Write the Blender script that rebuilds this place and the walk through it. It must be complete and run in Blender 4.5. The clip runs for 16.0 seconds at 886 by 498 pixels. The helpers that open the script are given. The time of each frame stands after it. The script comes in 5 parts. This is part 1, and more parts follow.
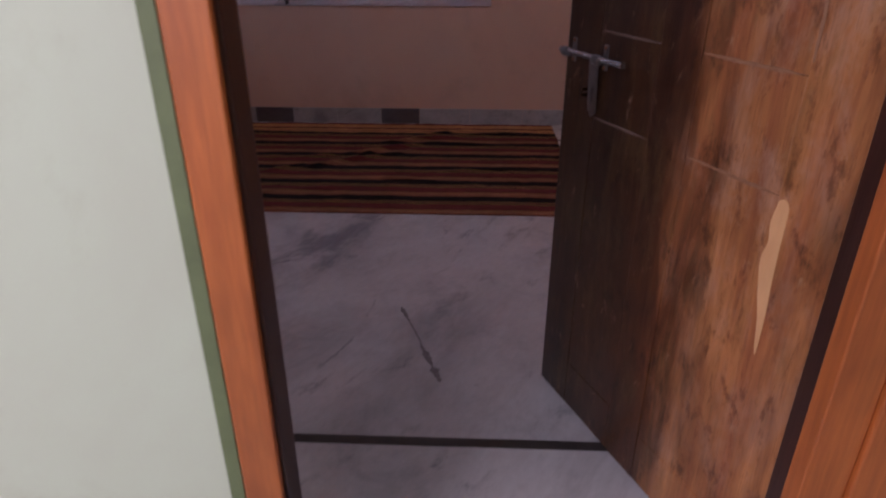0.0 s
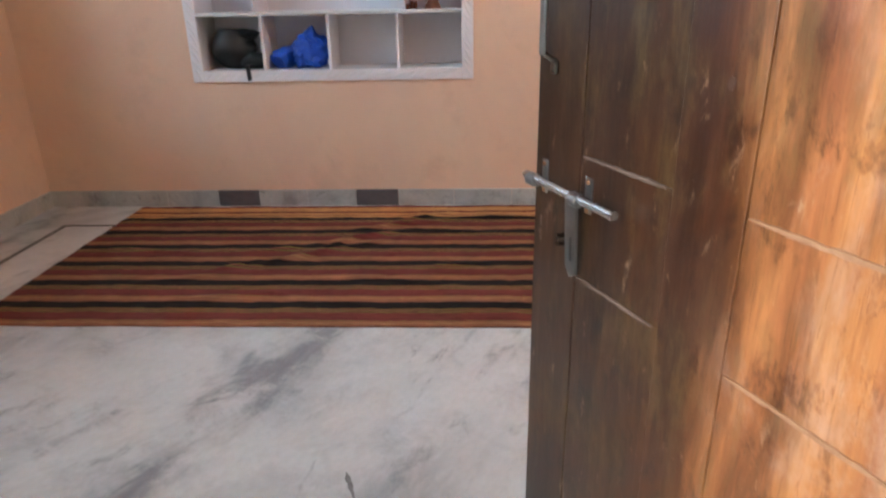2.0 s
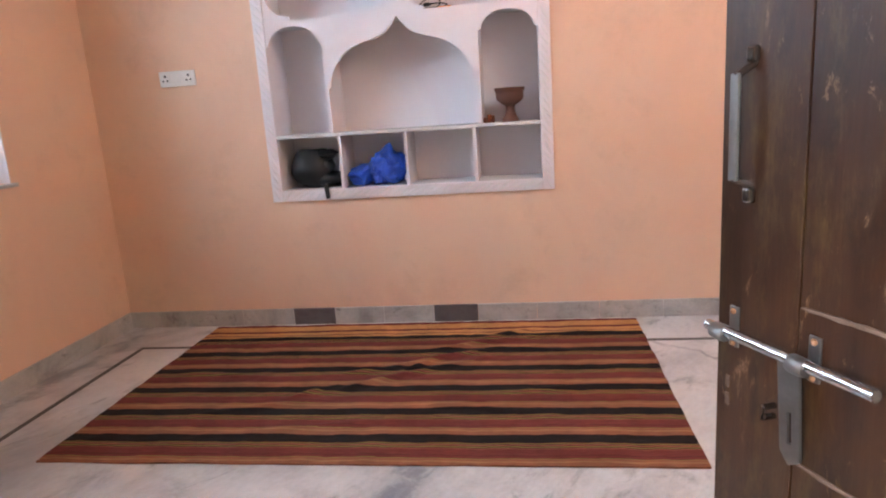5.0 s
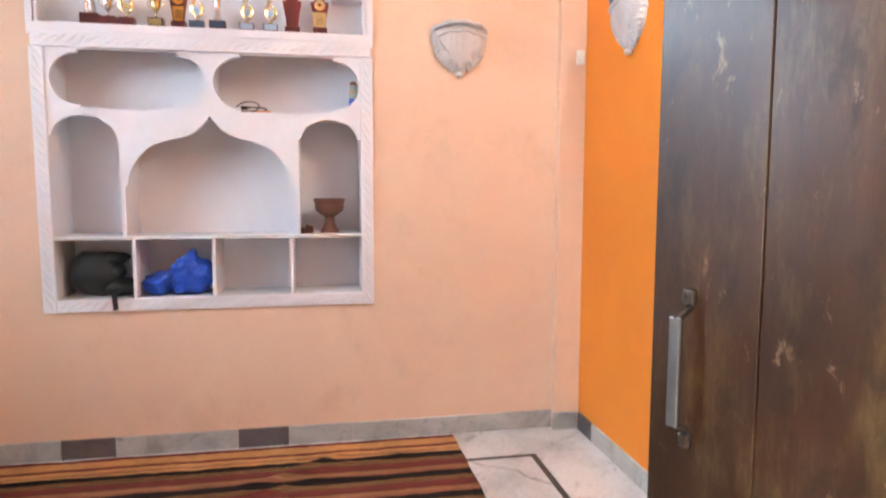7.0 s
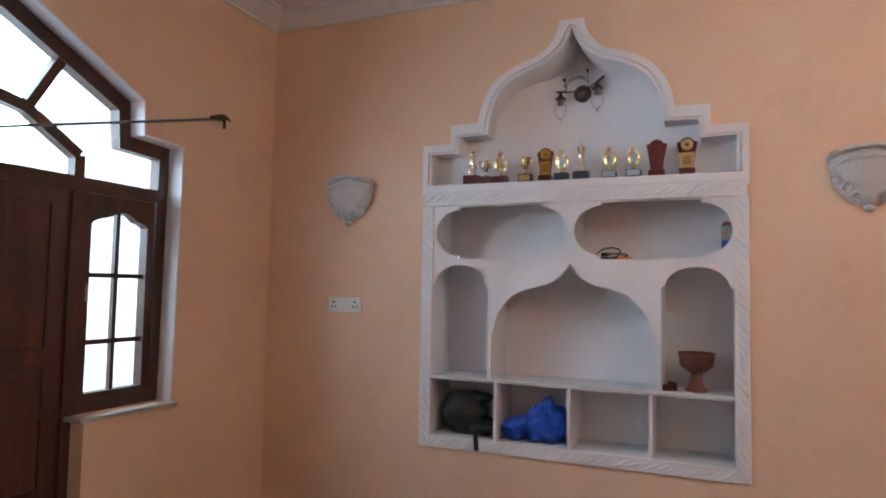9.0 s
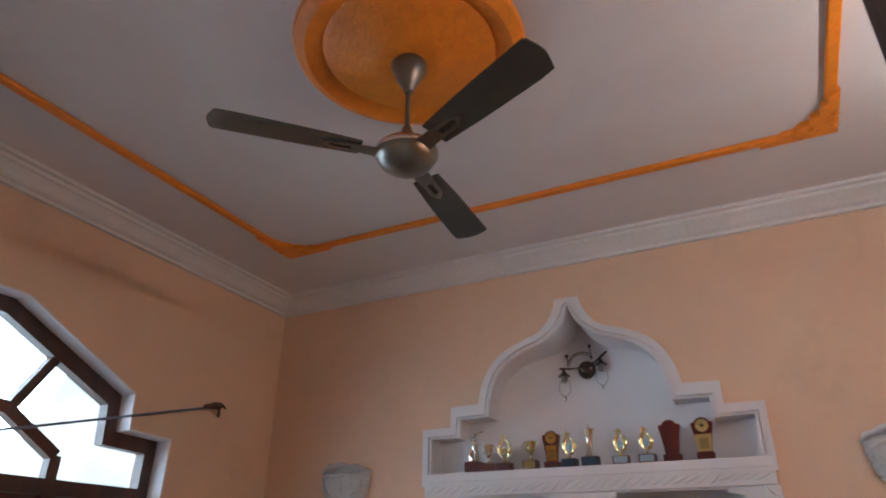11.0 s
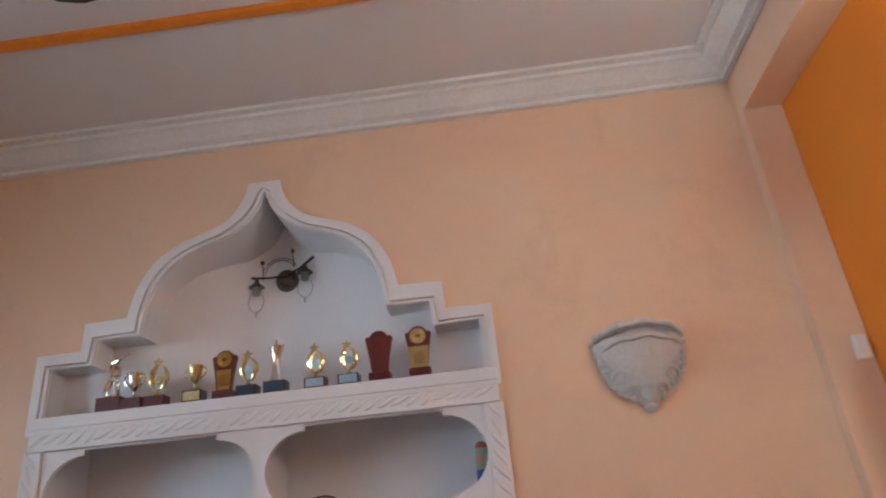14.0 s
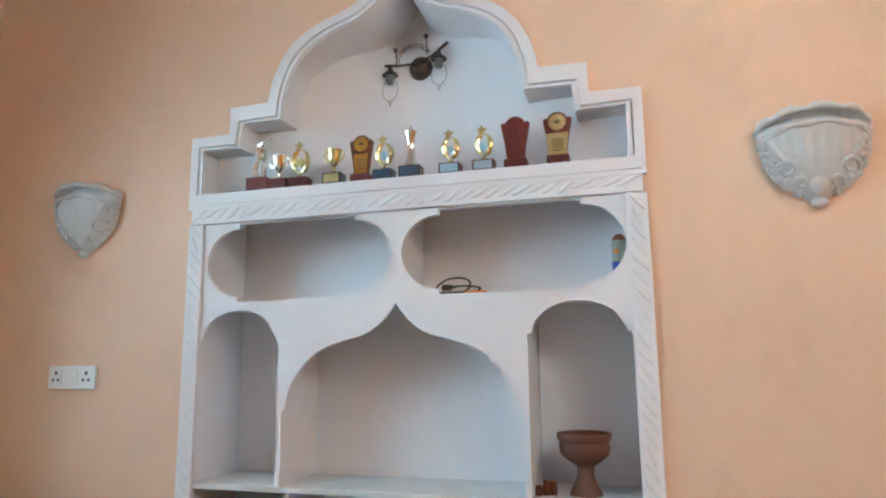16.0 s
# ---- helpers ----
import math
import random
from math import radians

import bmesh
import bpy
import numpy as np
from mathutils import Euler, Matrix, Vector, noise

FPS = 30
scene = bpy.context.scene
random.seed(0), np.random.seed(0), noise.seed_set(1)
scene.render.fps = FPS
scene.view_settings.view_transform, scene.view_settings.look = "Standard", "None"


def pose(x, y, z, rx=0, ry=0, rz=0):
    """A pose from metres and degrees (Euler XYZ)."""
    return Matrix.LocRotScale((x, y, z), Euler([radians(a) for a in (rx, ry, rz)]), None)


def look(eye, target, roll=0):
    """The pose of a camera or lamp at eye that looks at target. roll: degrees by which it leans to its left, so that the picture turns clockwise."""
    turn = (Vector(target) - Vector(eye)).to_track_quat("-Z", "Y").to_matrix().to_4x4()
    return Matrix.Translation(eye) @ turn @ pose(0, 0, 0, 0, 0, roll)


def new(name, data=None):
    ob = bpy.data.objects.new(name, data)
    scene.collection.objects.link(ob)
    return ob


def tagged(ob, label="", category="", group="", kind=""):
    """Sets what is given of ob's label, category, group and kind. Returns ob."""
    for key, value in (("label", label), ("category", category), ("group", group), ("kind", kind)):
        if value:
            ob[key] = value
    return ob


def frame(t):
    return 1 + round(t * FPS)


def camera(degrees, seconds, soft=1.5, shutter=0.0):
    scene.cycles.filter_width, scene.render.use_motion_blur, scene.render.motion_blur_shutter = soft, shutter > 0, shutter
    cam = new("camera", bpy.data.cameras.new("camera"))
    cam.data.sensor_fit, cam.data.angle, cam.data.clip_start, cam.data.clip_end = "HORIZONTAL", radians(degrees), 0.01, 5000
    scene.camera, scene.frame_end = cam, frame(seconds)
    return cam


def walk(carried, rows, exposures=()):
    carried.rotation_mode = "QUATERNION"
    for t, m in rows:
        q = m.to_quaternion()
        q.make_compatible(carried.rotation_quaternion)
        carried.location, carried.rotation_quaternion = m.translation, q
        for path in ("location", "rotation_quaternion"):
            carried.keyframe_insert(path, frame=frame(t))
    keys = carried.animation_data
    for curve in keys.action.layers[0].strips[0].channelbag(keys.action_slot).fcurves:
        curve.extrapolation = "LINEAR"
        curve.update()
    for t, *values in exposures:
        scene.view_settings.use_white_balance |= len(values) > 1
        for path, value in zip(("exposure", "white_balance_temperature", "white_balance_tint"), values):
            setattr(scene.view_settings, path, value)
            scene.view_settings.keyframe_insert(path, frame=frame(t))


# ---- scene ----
cam = camera(68.6, 16.0, 2.0, 0.3)
PATH = [
    (0, (1.496, -4.335, 1.179), (1.422, -2.541, 0.297), -0.0),
    (0.5, (1.495, -4.132, 1.208), (1.553, -2.308, 0.391), -0.9),
    (1, (1.579, -3.953, 1.196), (1.601, -2.124, 0.388), -1.3),
    (1.5, (1.621, -3.835, 1.178), (1.602, -2.01, 0.358), -1.0),
    (2, (1.618, -3.806, 1.208), (1.524, -1.948, 0.474), -1.2),
    (2.5, (1.635, -3.811, 1.304), (1.357, -1.897, 0.795), -3.7),
    (3, (1.607, -3.814, 1.309), (1.243, -1.899, 0.86), -3.9),
    (3.5, (1.532, -3.681, 1.263), (1.189, -1.744, 0.903), -4.4),
    (4, (1.477, -3.62, 1.215), (1.164, -1.677, 0.859), -4.5),
    (4.2, (1.506, -3.634, 1.228), (1.165, -1.699, 0.857), -4.5),
    (6.3, (1.39, -3.552, 1.223), (1.467, -1.606, 0.769), -1.0),
    (6.5, (1.372, -3.539, 1.252), (1.53, -1.583, 0.869), -0.6),
    (7, (1.351, -3.455, 1.38), (1.716, -1.498, 1.185), 0.1),
    (7.5, (1.332, -3.455, 1.393), (1.503, -1.463, 1.424), -2.1),
    (8, (1.444, -3.296, 1.448), (1.084, -1.331, 1.538), -0.4),
    (8.5, (1.496, -3.325, 1.569), (0.736, -1.481, 1.709), 1.0),
    (9, (1.485, -3.23, 1.59), (0.707, -1.391, 1.711), 1.1),
    (9.5, (1.491, -3.103, 1.598), (0.752, -1.272, 1.919), 0.8),
    (10, (1.513, -3.02, 1.712), (0.908, -1.259, 2.442), 0.7),
    (10.2, (1.55, -3.057, 1.731), (0.899, -1.355, 2.555), 1.3),
    (12.3, (1.682, -2.976, 1.75), (0.76, -1.425, 2.613), 0.5),
    (12.5, (1.679, -2.914, 1.702), (0.732, -1.354, 2.521), 0.8),
    (13, (1.642, -2.684, 1.694), (1.04, -0.962, 2.515), -2.0),
    (13.5, (1.58, -2.327, 1.629), (1.612, -0.52, 2.485), -6.5),
    (14, (1.592, -2.143, 1.645), (1.492, -0.318, 2.458), -5.8),
    (14.5, (1.564, -2.08, 1.694), (1.28, -0.241, 2.427), -4.2),
    (15, (1.547, -2.046, 1.659), (1.128, -0.188, 2.269), -2.1),
    (15.5, (1.521, -2.012, 1.594), (1.051, -0.123, 2.052), -1.2),
    (16, (1.548, -2.018, 1.544), (1.007, -0.121, 1.874), -0.6),
]
EXPOSURES = [(0, -1.85, 6100, 42), (0.5, -1.8, 6200, 66), (1, -0.82, 6100, 50), (1.5, 0.0, 6100, 14), (2, 0.4, 5950, 1), (2.5, 0.45, 6050, 3), (3, 0.45, 5950, 2), (4.2, 0.5, 6050, 8),
             (6.3, 0.95, 6650, 14), (7.0, 0.98, 6500, 10), (7.5, 1.0, 6100, 2), (8, 0.6, 5750, -7), (8.5, 0.1, 6050, 1), (9.5, -0.48, 6150, 4), (10.2, -0.55, 6100, 5), (12.4, -0.9, 6250, 7),
             (13, -0.9, 6400, 9), (13.5, -0.68, 6600, 12), (14, -0.32, 6250, 3), (14.5, 0.32, 5800, -7), (16, 0.47, 5550, -12)]
walk(cam, [(t, look(eye, target, roll)) for t, eye, target, roll in PATH], EXPOSURES)

# ---- world and light ----
world = bpy.data.worlds.new("sky")
scene.world = world
world.use_nodes = True
wn = world.node_tree
sky = wn.nodes.new("ShaderNodeTexSky")
sky.sky_type, sky.sun_disc, sky.sun_elevation, sky.sun_rotation = "NISHITA", False, radians(59), radians(17)
wn.links.new(sky.outputs["Color"], wn.nodes["Background"].inputs["Color"])
wn.nodes["Background"].inputs["Strength"].default_value = 0.1


def area(name, m, sx, sy, watts, colour):
    data = bpy.data.lights.new(name, "AREA")
    data.shape, data.size, data.size_y, data.energy, data.color = "RECTANGLE", sx, sy, watts, colour
    ob = new(name, data)
    ob.matrix_world = m
    return ob


sun = bpy.data.lights.new("sun", "SUN")
sun.energy, sun.angle, sun.color = 2.5, radians(0.6), (1.0, 0.95, 0.87)
new("sun", sun).matrix_world = look((0, 0, 8), (-0.6, -2.0, 4.5))
# daylight standing in the garden window and in the open end of the porch
area("window_daylight", look((-2.3, -2.0, 2.5), (0.6, -1.3, 0.9)), 3.2, 1.7, 208, (0.67, 0.83, 1.0))
area("porch_daylight", look((-0.35, -5.7, 1.9), (1.75, -3.1, 1.0)), 1.6, 2.0, 215, (1.0, 0.96, 0.92))


# ---- materials ----
def nodes_of(name):
    m = bpy.data.materials.new(name)
    m.use_nodes = True
    return m, m.node_tree, m.node_tree.nodes["Principled BSDF"]


def noise_node(nt, scale, detail=6.0, rough=0.6, dist=0.0, vec=None):
    n = nt.nodes.new("ShaderNodeTexNoise")
    n.inputs["Scale"].default_value, n.inputs["Detail"].default_value = scale, detail
    n.inputs["Roughness"].default_value, n.inputs["Distortion"].default_value = rough, dist
    if vec:
        nt.links.new(vec, n.inputs["Vector"])
    return n


def ramp_node(nt, fac, stops, mode="LINEAR"):
    r = nt.nodes.new("ShaderNodeValToRGB")
    r.color_ramp.interpolation = mode
    el = r.color_ramp.elements
    for i, (p, c) in enumerate(stops):
        e = el[i] if i < 2 else el.new(p)
        e.position, e.color = p, (*c, 1) if len(c) == 3 else c
    nt.links.new(fac, r.inputs["Fac"])
    return r


def mix_node(nt, fac, a, b, blend="MIX"):
    x = nt.nodes.new("ShaderNodeMix")
    x.data_type, x.blend_type = "RGBA", blend
    for sock, v in (("Factor", fac), ("A", a), ("B", b)):
        s = [i for i in x.inputs if i.name == sock and (i.type == "RGBA" or sock == "Factor" and i.type == "VALUE")][0]
        if isinstance(v, (int, float)):
            s.default_value = v
        elif isinstance(v, tuple):
            s.default_value = (*v, 1)
        else:
            nt.links.new(v, s)
    return [o for o in x.outputs if o.type == "RGBA"][0]


def coords(nt, stretch=(1, 1, 1), turn=(0, 0, 0)):
    tc, mp = nt.nodes.new("ShaderNodeTexCoord"), nt.nodes.new("ShaderNodeMapping")
    mp.inputs["Scale"].default_value = stretch
    mp.inputs["Rotation"].default_value = [radians(a) for a in turn]
    nt.links.new(tc.outputs["Object"], mp.inputs["Vector"])
    return mp.outputs["Vector"]


def bump_node(nt, bsdf, height, strength, dist=0.01):
    b = nt.nodes.new("ShaderNodeBump")
    b.inputs["Strength"].default_value, b.inputs["Distance"].default_value = strength, dist
    nt.links.new(height, b.inputs["Height"])
    nt.links.new(b.outputs["Normal"], bsdf.inputs["Normal"])


def mat(name, col, rough=0.5, metal=0.0, dark=None, big=3.0, fine=60.0, bump=0.15, stretch=(1, 1, 1), coat=0.0, amount=1.0):
    """A surface with stains at a large scale and grain at a fine one."""
    m, nt, bs = nodes_of(name)
    v = coords(nt, stretch)
    dark = dark or tuple(c * 0.82 for c in col)
    light = tuple(min(1, c * 1.07) for c in col)
    a, b = noise_node(nt, big, 5, 0.6, 0.3, v), noise_node(nt, fine, 3, 0.6, 0, v)
    r1 = ramp_node(nt, a.outputs["Fac"], [(0.3, dark), (0.62, col)])
    r2 = ramp_node(nt, b.outputs["Fac"], [(0.3, tuple(c * 0.9 for c in col)), (0.7, light)])
    nt.links.new(mix_node(nt, 0.5 * amount, r1.outputs["Color"], r2.outputs["Color"]), bs.inputs["Base Color"])
    rr = nt.nodes.new("ShaderNodeMapRange")
    rr.inputs["To Min"].default_value, rr.inputs["To Max"].default_value = max(0.02, rough - 0.08), min(1, rough + 0.08)
    nt.links.new(a.outputs["Fac"], rr.inputs["Value"])
    nt.links.new(rr.outputs["Result"], bs.inputs["Roughness"])
    bs.inputs["Metallic"].default_value, bs.inputs["Coat Weight"].default_value = metal, coat
    if bump:
        bump_node(nt, bs, b.outputs["Fac"], bump)
    return m


def wall_paint(name, col, smudge):
    """Old limewash or distemper: cloudy patches, smudges, small pits."""
    m, nt, bs = nodes_of(name)
    v = coords(nt)
    cloud = noise_node(nt, 1.1, 6, 0.65, 0.6, v)
    fine = noise_node(nt, 90, 3, 0.6, 0, v)
    spots = noise_node(nt, 2.3, 8, 0.72, 0.2, v)
    c1 = ramp_node(nt, cloud.outputs["Fac"], [(0.3, (col[0] * 0.93, col[1] * 0.86, col[2] * 0.87)), (0.68, col)])
    c2 = ramp_node(nt, spots.outputs["Fac"], [(0.54, (0, 0, 0)), (0.74, (1, 1, 1))])
    f2 = nt.nodes.new("ShaderNodeMath")
    f2.operation = "MULTIPLY"
    f2.inputs[1].default_value = 0.3
    nt.links.new(c2.outputs["Color"], f2.inputs[0])
    both = mix_node(nt, f2.outputs[0], c1.outputs["Color"], smudge)
    nt.links.new(both, bs.inputs["Base Color"])
    bs.inputs["Roughness"].default_value = 0.62
    bs.inputs["Specular IOR Level"].default_value = 0.35
    mixed = nt.nodes.new("ShaderNodeMath")
    mixed.operation = "MULTIPLY_ADD"
    mixed.inputs[1].default_value = 0.25
    nt.links.new(fine.outputs["Fac"], mixed.inputs[0])
    nt.links.new(spots.outputs["Fac"], mixed.inputs[2])
    bump_node(nt, bs, mixed.outputs[0], 0.16, 0.008)
    return m


def marble(name, light, grey, scale=1.0, veins=()):
    """Cloudy white stone with soft grey clouds along one direction; veins: (x, y, lean, width) of broad grey bands."""
    m, nt, bs = nodes_of(name)
    tc, turn, st = nt.nodes.new("ShaderNodeTexCoord"), nt.nodes.new("ShaderNodeMapping"), nt.nodes.new("ShaderNodeMapping")
    turn.inputs["Rotation"].default_value = (0, 0, radians(-58))
    st.inputs["Scale"].default_value = (0.55 * scale, 1.1 * scale, scale)
    nt.links.new(tc.outputs["Object"], turn.inputs["Vector"])
    nt.links.new(turn.outputs["Vector"], st.inputs["Vector"])
    v = st.outputs["Vector"]
    cloud = noise_node(nt, 1.5, 9, 0.6, 0.8, v)
    vein = noise_node(nt, 1.2, 8, 0.62, 0.9, v)
    mottle = noise_node(nt, 9, 8, 0.7, 0.5, v)
    speck = noise_node(nt, 45, 4, 0.7, 0.0, v)
    base = ramp_node(nt, cloud.outputs["Fac"], [(0.34, tuple(c * 0.62 for c in light)), (0.46, tuple(c * 0.88 for c in light)), (0.58, light)])
    out = base.outputs["Color"]
    blot = noise_node(nt, 3.4, 10, 0.72, 0.4, tc.outputs["Object"])
    smoky = ramp_node(nt, blot.outputs["Fac"], [(0.48, (0, 0, 0)), (0.58, (0.16, 0.16, 0.16)), (0.7, (0.5, 0.5, 0.5))])
    out = mix_node(nt, smoky.outputs["Color"], out, grey)
    thin = ramp_node(nt, vein.outputs["Fac"], [(0.475, (0, 0, 0)), (0.498, (1, 1, 1)), (0.504, (1, 1, 1)), (0.53, (0, 0, 0))])
    broken = ramp_node(nt, mottle.outputs["Fac"], [(0.5, (0, 0, 0)), (0.68, (0.75, 0.75, 0.75))])
    k = mix_node(nt, 1.0, thin.outputs["Color"], broken.outputs["Color"], "MULTIPLY")
    out = mix_node(nt, k, out, grey)
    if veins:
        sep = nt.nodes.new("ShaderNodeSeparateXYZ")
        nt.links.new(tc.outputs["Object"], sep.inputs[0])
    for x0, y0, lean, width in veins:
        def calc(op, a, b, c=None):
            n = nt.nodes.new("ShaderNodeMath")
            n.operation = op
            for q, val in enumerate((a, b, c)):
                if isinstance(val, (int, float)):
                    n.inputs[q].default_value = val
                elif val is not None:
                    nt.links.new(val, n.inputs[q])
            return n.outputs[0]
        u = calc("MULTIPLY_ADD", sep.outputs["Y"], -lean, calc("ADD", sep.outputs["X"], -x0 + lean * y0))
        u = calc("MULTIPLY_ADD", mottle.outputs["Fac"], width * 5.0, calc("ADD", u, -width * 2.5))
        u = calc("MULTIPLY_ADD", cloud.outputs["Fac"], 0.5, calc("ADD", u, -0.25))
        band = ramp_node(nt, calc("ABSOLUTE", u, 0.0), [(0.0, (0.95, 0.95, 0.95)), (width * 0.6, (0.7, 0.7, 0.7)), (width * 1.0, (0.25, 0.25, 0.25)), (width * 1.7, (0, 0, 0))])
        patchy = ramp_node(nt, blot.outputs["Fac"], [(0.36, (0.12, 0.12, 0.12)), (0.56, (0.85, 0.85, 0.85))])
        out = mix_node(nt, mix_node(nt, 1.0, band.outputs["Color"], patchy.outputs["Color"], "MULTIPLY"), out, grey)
    fine = ramp_node(nt, speck.outputs["Fac"], [(0.3, (0.9, 0.9, 0.9)), (0.7, (1.04, 1.04, 1.04))])
    nt.links.new(mix_node(nt, 1.0, out, fine.outputs["Color"], "MULTIPLY"), bs.inputs["Base Color"])
    rr = nt.nodes.new("ShaderNodeMapRange")
    rr.inputs["To Min"].default_value, rr.inputs["To Max"].default_value = 0.25, 0.55
    nt.links.new(mottle.outputs["Fac"], rr.inputs["Value"])
    nt.links.new(rr.outputs["Result"], bs.inputs["Roughness"])
    bump_node(nt, bs, speck.outputs["Fac"], 0.04, 0.004)
    return m


def wood(name, dark, mid, lightc, scale=1.0, rough=0.35, along="z", worn=None, grime_shade=None):
    """Stained, varnished timber with long grain, streaks and dull patches."""
    m, nt, bs = nodes_of(name)
    st = {"z": (9, 9, 0.55), "x": (0.55, 9, 9), "y": (9, 0.55, 9)}[along]
    v = coords(nt, tuple(s * scale for s in st))
    grain = noise_node(nt, 2.2, 8, 0.62, 0.5, v)
    fine = noise_node(nt, 14, 5, 0.7, 0.1, v)
    broad = noise_node(nt, 1.4, 4, 0.6, 0.8, coords(nt, (1.6, 1.6, 1.0)))
    c = ramp_node(nt, grain.outputs["Fac"], [(0.28, dark), (0.5, mid), (0.74, lightc)])
    f = ramp_node(nt, fine.outputs["Fac"], [(0.25, (0.72, 0.7, 0.68)), (0.7, (1.1, 1.08, 1.05))])
    out = mix_node(nt, 1.0, c.outputs["Color"], f.outputs["Color"], "MULTIPLY")
    bb = ramp_node(nt, broad.outputs["Fac"], [(0.35, (0.62, 0.6, 0.6)), (0.65, (1.12, 1.1, 1.06))])
    out = mix_node(nt, 1.0, out, bb.outputs["Color"], "MULTIPLY")
    if worn:
        w = noise_node(nt, 5.5, 9, 0.75, 0.3, coords(nt, (1.2, 1.2, 0.6)))
        wr = ramp_node(nt, w.outputs["Fac"], [(0.5, (0, 0, 0)), (0.7, (0.62, 0.62, 0.62))])
        out = mix_node(nt, wr.outputs["Color"], out, worn)
    if grime_shade:
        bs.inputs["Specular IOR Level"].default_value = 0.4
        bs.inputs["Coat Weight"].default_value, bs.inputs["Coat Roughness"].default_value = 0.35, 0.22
        # leaf's handle side painted dark: old polish and missing porch light, in uneven upright runs
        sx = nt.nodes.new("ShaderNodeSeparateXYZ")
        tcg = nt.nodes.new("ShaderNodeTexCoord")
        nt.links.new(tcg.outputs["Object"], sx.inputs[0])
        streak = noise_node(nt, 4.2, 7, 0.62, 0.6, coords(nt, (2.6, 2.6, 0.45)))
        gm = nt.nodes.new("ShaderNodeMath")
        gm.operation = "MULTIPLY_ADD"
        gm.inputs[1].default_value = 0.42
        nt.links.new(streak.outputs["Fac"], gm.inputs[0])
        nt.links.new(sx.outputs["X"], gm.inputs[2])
        gr = ramp_node(nt, gm.outputs[0], [(grime_shade - 0.14, (0.10, 0.088, 0.072)), (grime_shade + 0.04, (0.13, 0.11, 0.08)), (grime_shade + 0.14, (0.23, 0.19, 0.13)), (grime_shade + 0.25, (1, 1, 1))])
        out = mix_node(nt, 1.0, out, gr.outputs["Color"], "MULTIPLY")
        # long dark runs of old polish
        run = noise_node(nt, 3.0, 7, 0.62, 0.5, coords(nt, (2.4, 2.4, 0.5)))
        rd = ramp_node(nt, run.outputs["Fac"], [(0.33, (0.42, 0.34, 0.32)), (0.5, (0.88, 0.82, 0.8)), (0.64, (1.15, 1.15, 1.12))])
        out = mix_node(nt, 1.0, out, rd.outputs["Color"], "MULTIPLY")
        # yellow-olive varnish stains and dry pale scuffs
        stain = noise_node(nt, 6.0, 10, 0.78, 0.15, coords(nt, (3.0, 3.0, 0.8)))
        sr = ramp_node(nt, stain.outputs["Fac"], [(0.5, (0, 0, 0)), (0.68, (0.42, 0.42, 0.42))])
        out = mix_node(nt, sr.outputs["Color"], out, (0.12, 0.078, 0.026))
        scuff = noise_node(nt, 26.0, 8, 0.75, 0.4, coords(nt, (1.3, 1.3, 0.55)))
        sc = ramp_node(nt, scuff.outputs["Fac"], [(0.60, (0, 0, 0)), (0.74, (0.6, 0.6, 0.6))])
        out = mix_node(nt, sc.outputs["Color"], out, (0.42, 0.27, 0.17))
        fleck = noise_node(nt, 15.0, 7, 0.7, 0.2, coords(nt, (1.6, 1.6, 0.7)))
        fl = ramp_node(nt, fleck.outputs["Fac"], [(0.36, (0.4, 0.33, 0.28)), (0.46, (1, 1, 1))])
        out = mix_node(nt, 0.85, out, fl.outputs["Color"], "MULTIPLY")
        split = noise_node(nt, 7.0, 6, 0.6, 0.9, coords(nt, (6.0, 6.0, 0.22)))
        sp = ramp_node(nt, split.outputs["Fac"], [(0.495, (1, 1, 1)), (0.502, (0.45, 0.38, 0.35)), (0.508, (1, 1, 1))])
        out = mix_node(nt, 0.8, out, sp.outputs["Color"], "MULTIPLY")
    nt.links.new(out, bs.inputs["Base Color"])
    rr = nt.nodes.new("ShaderNodeMapRange")
    rr.inputs["To Min"].default_value, rr.inputs["To Max"].default_value = rough - 0.1, rough + 0.2
    nt.links.new(broad.outputs["Fac"], rr.inputs["Value"])
    nt.links.new(rr.outputs["Result"], bs.inputs["Roughness"])
    bump_node(nt, bs, fine.outputs["Fac"], 0.12, 0.004)
    return m


def glow(name, col, strength):
    m, nt, bs = nodes_of(name)
    bs.inputs["Base Color"].default_value = (*col, 1)
    bs.inputs["Emission Color"].default_value = (*col, 1)
    bs.inputs["Emission Strength"].default_value = strength
    return m


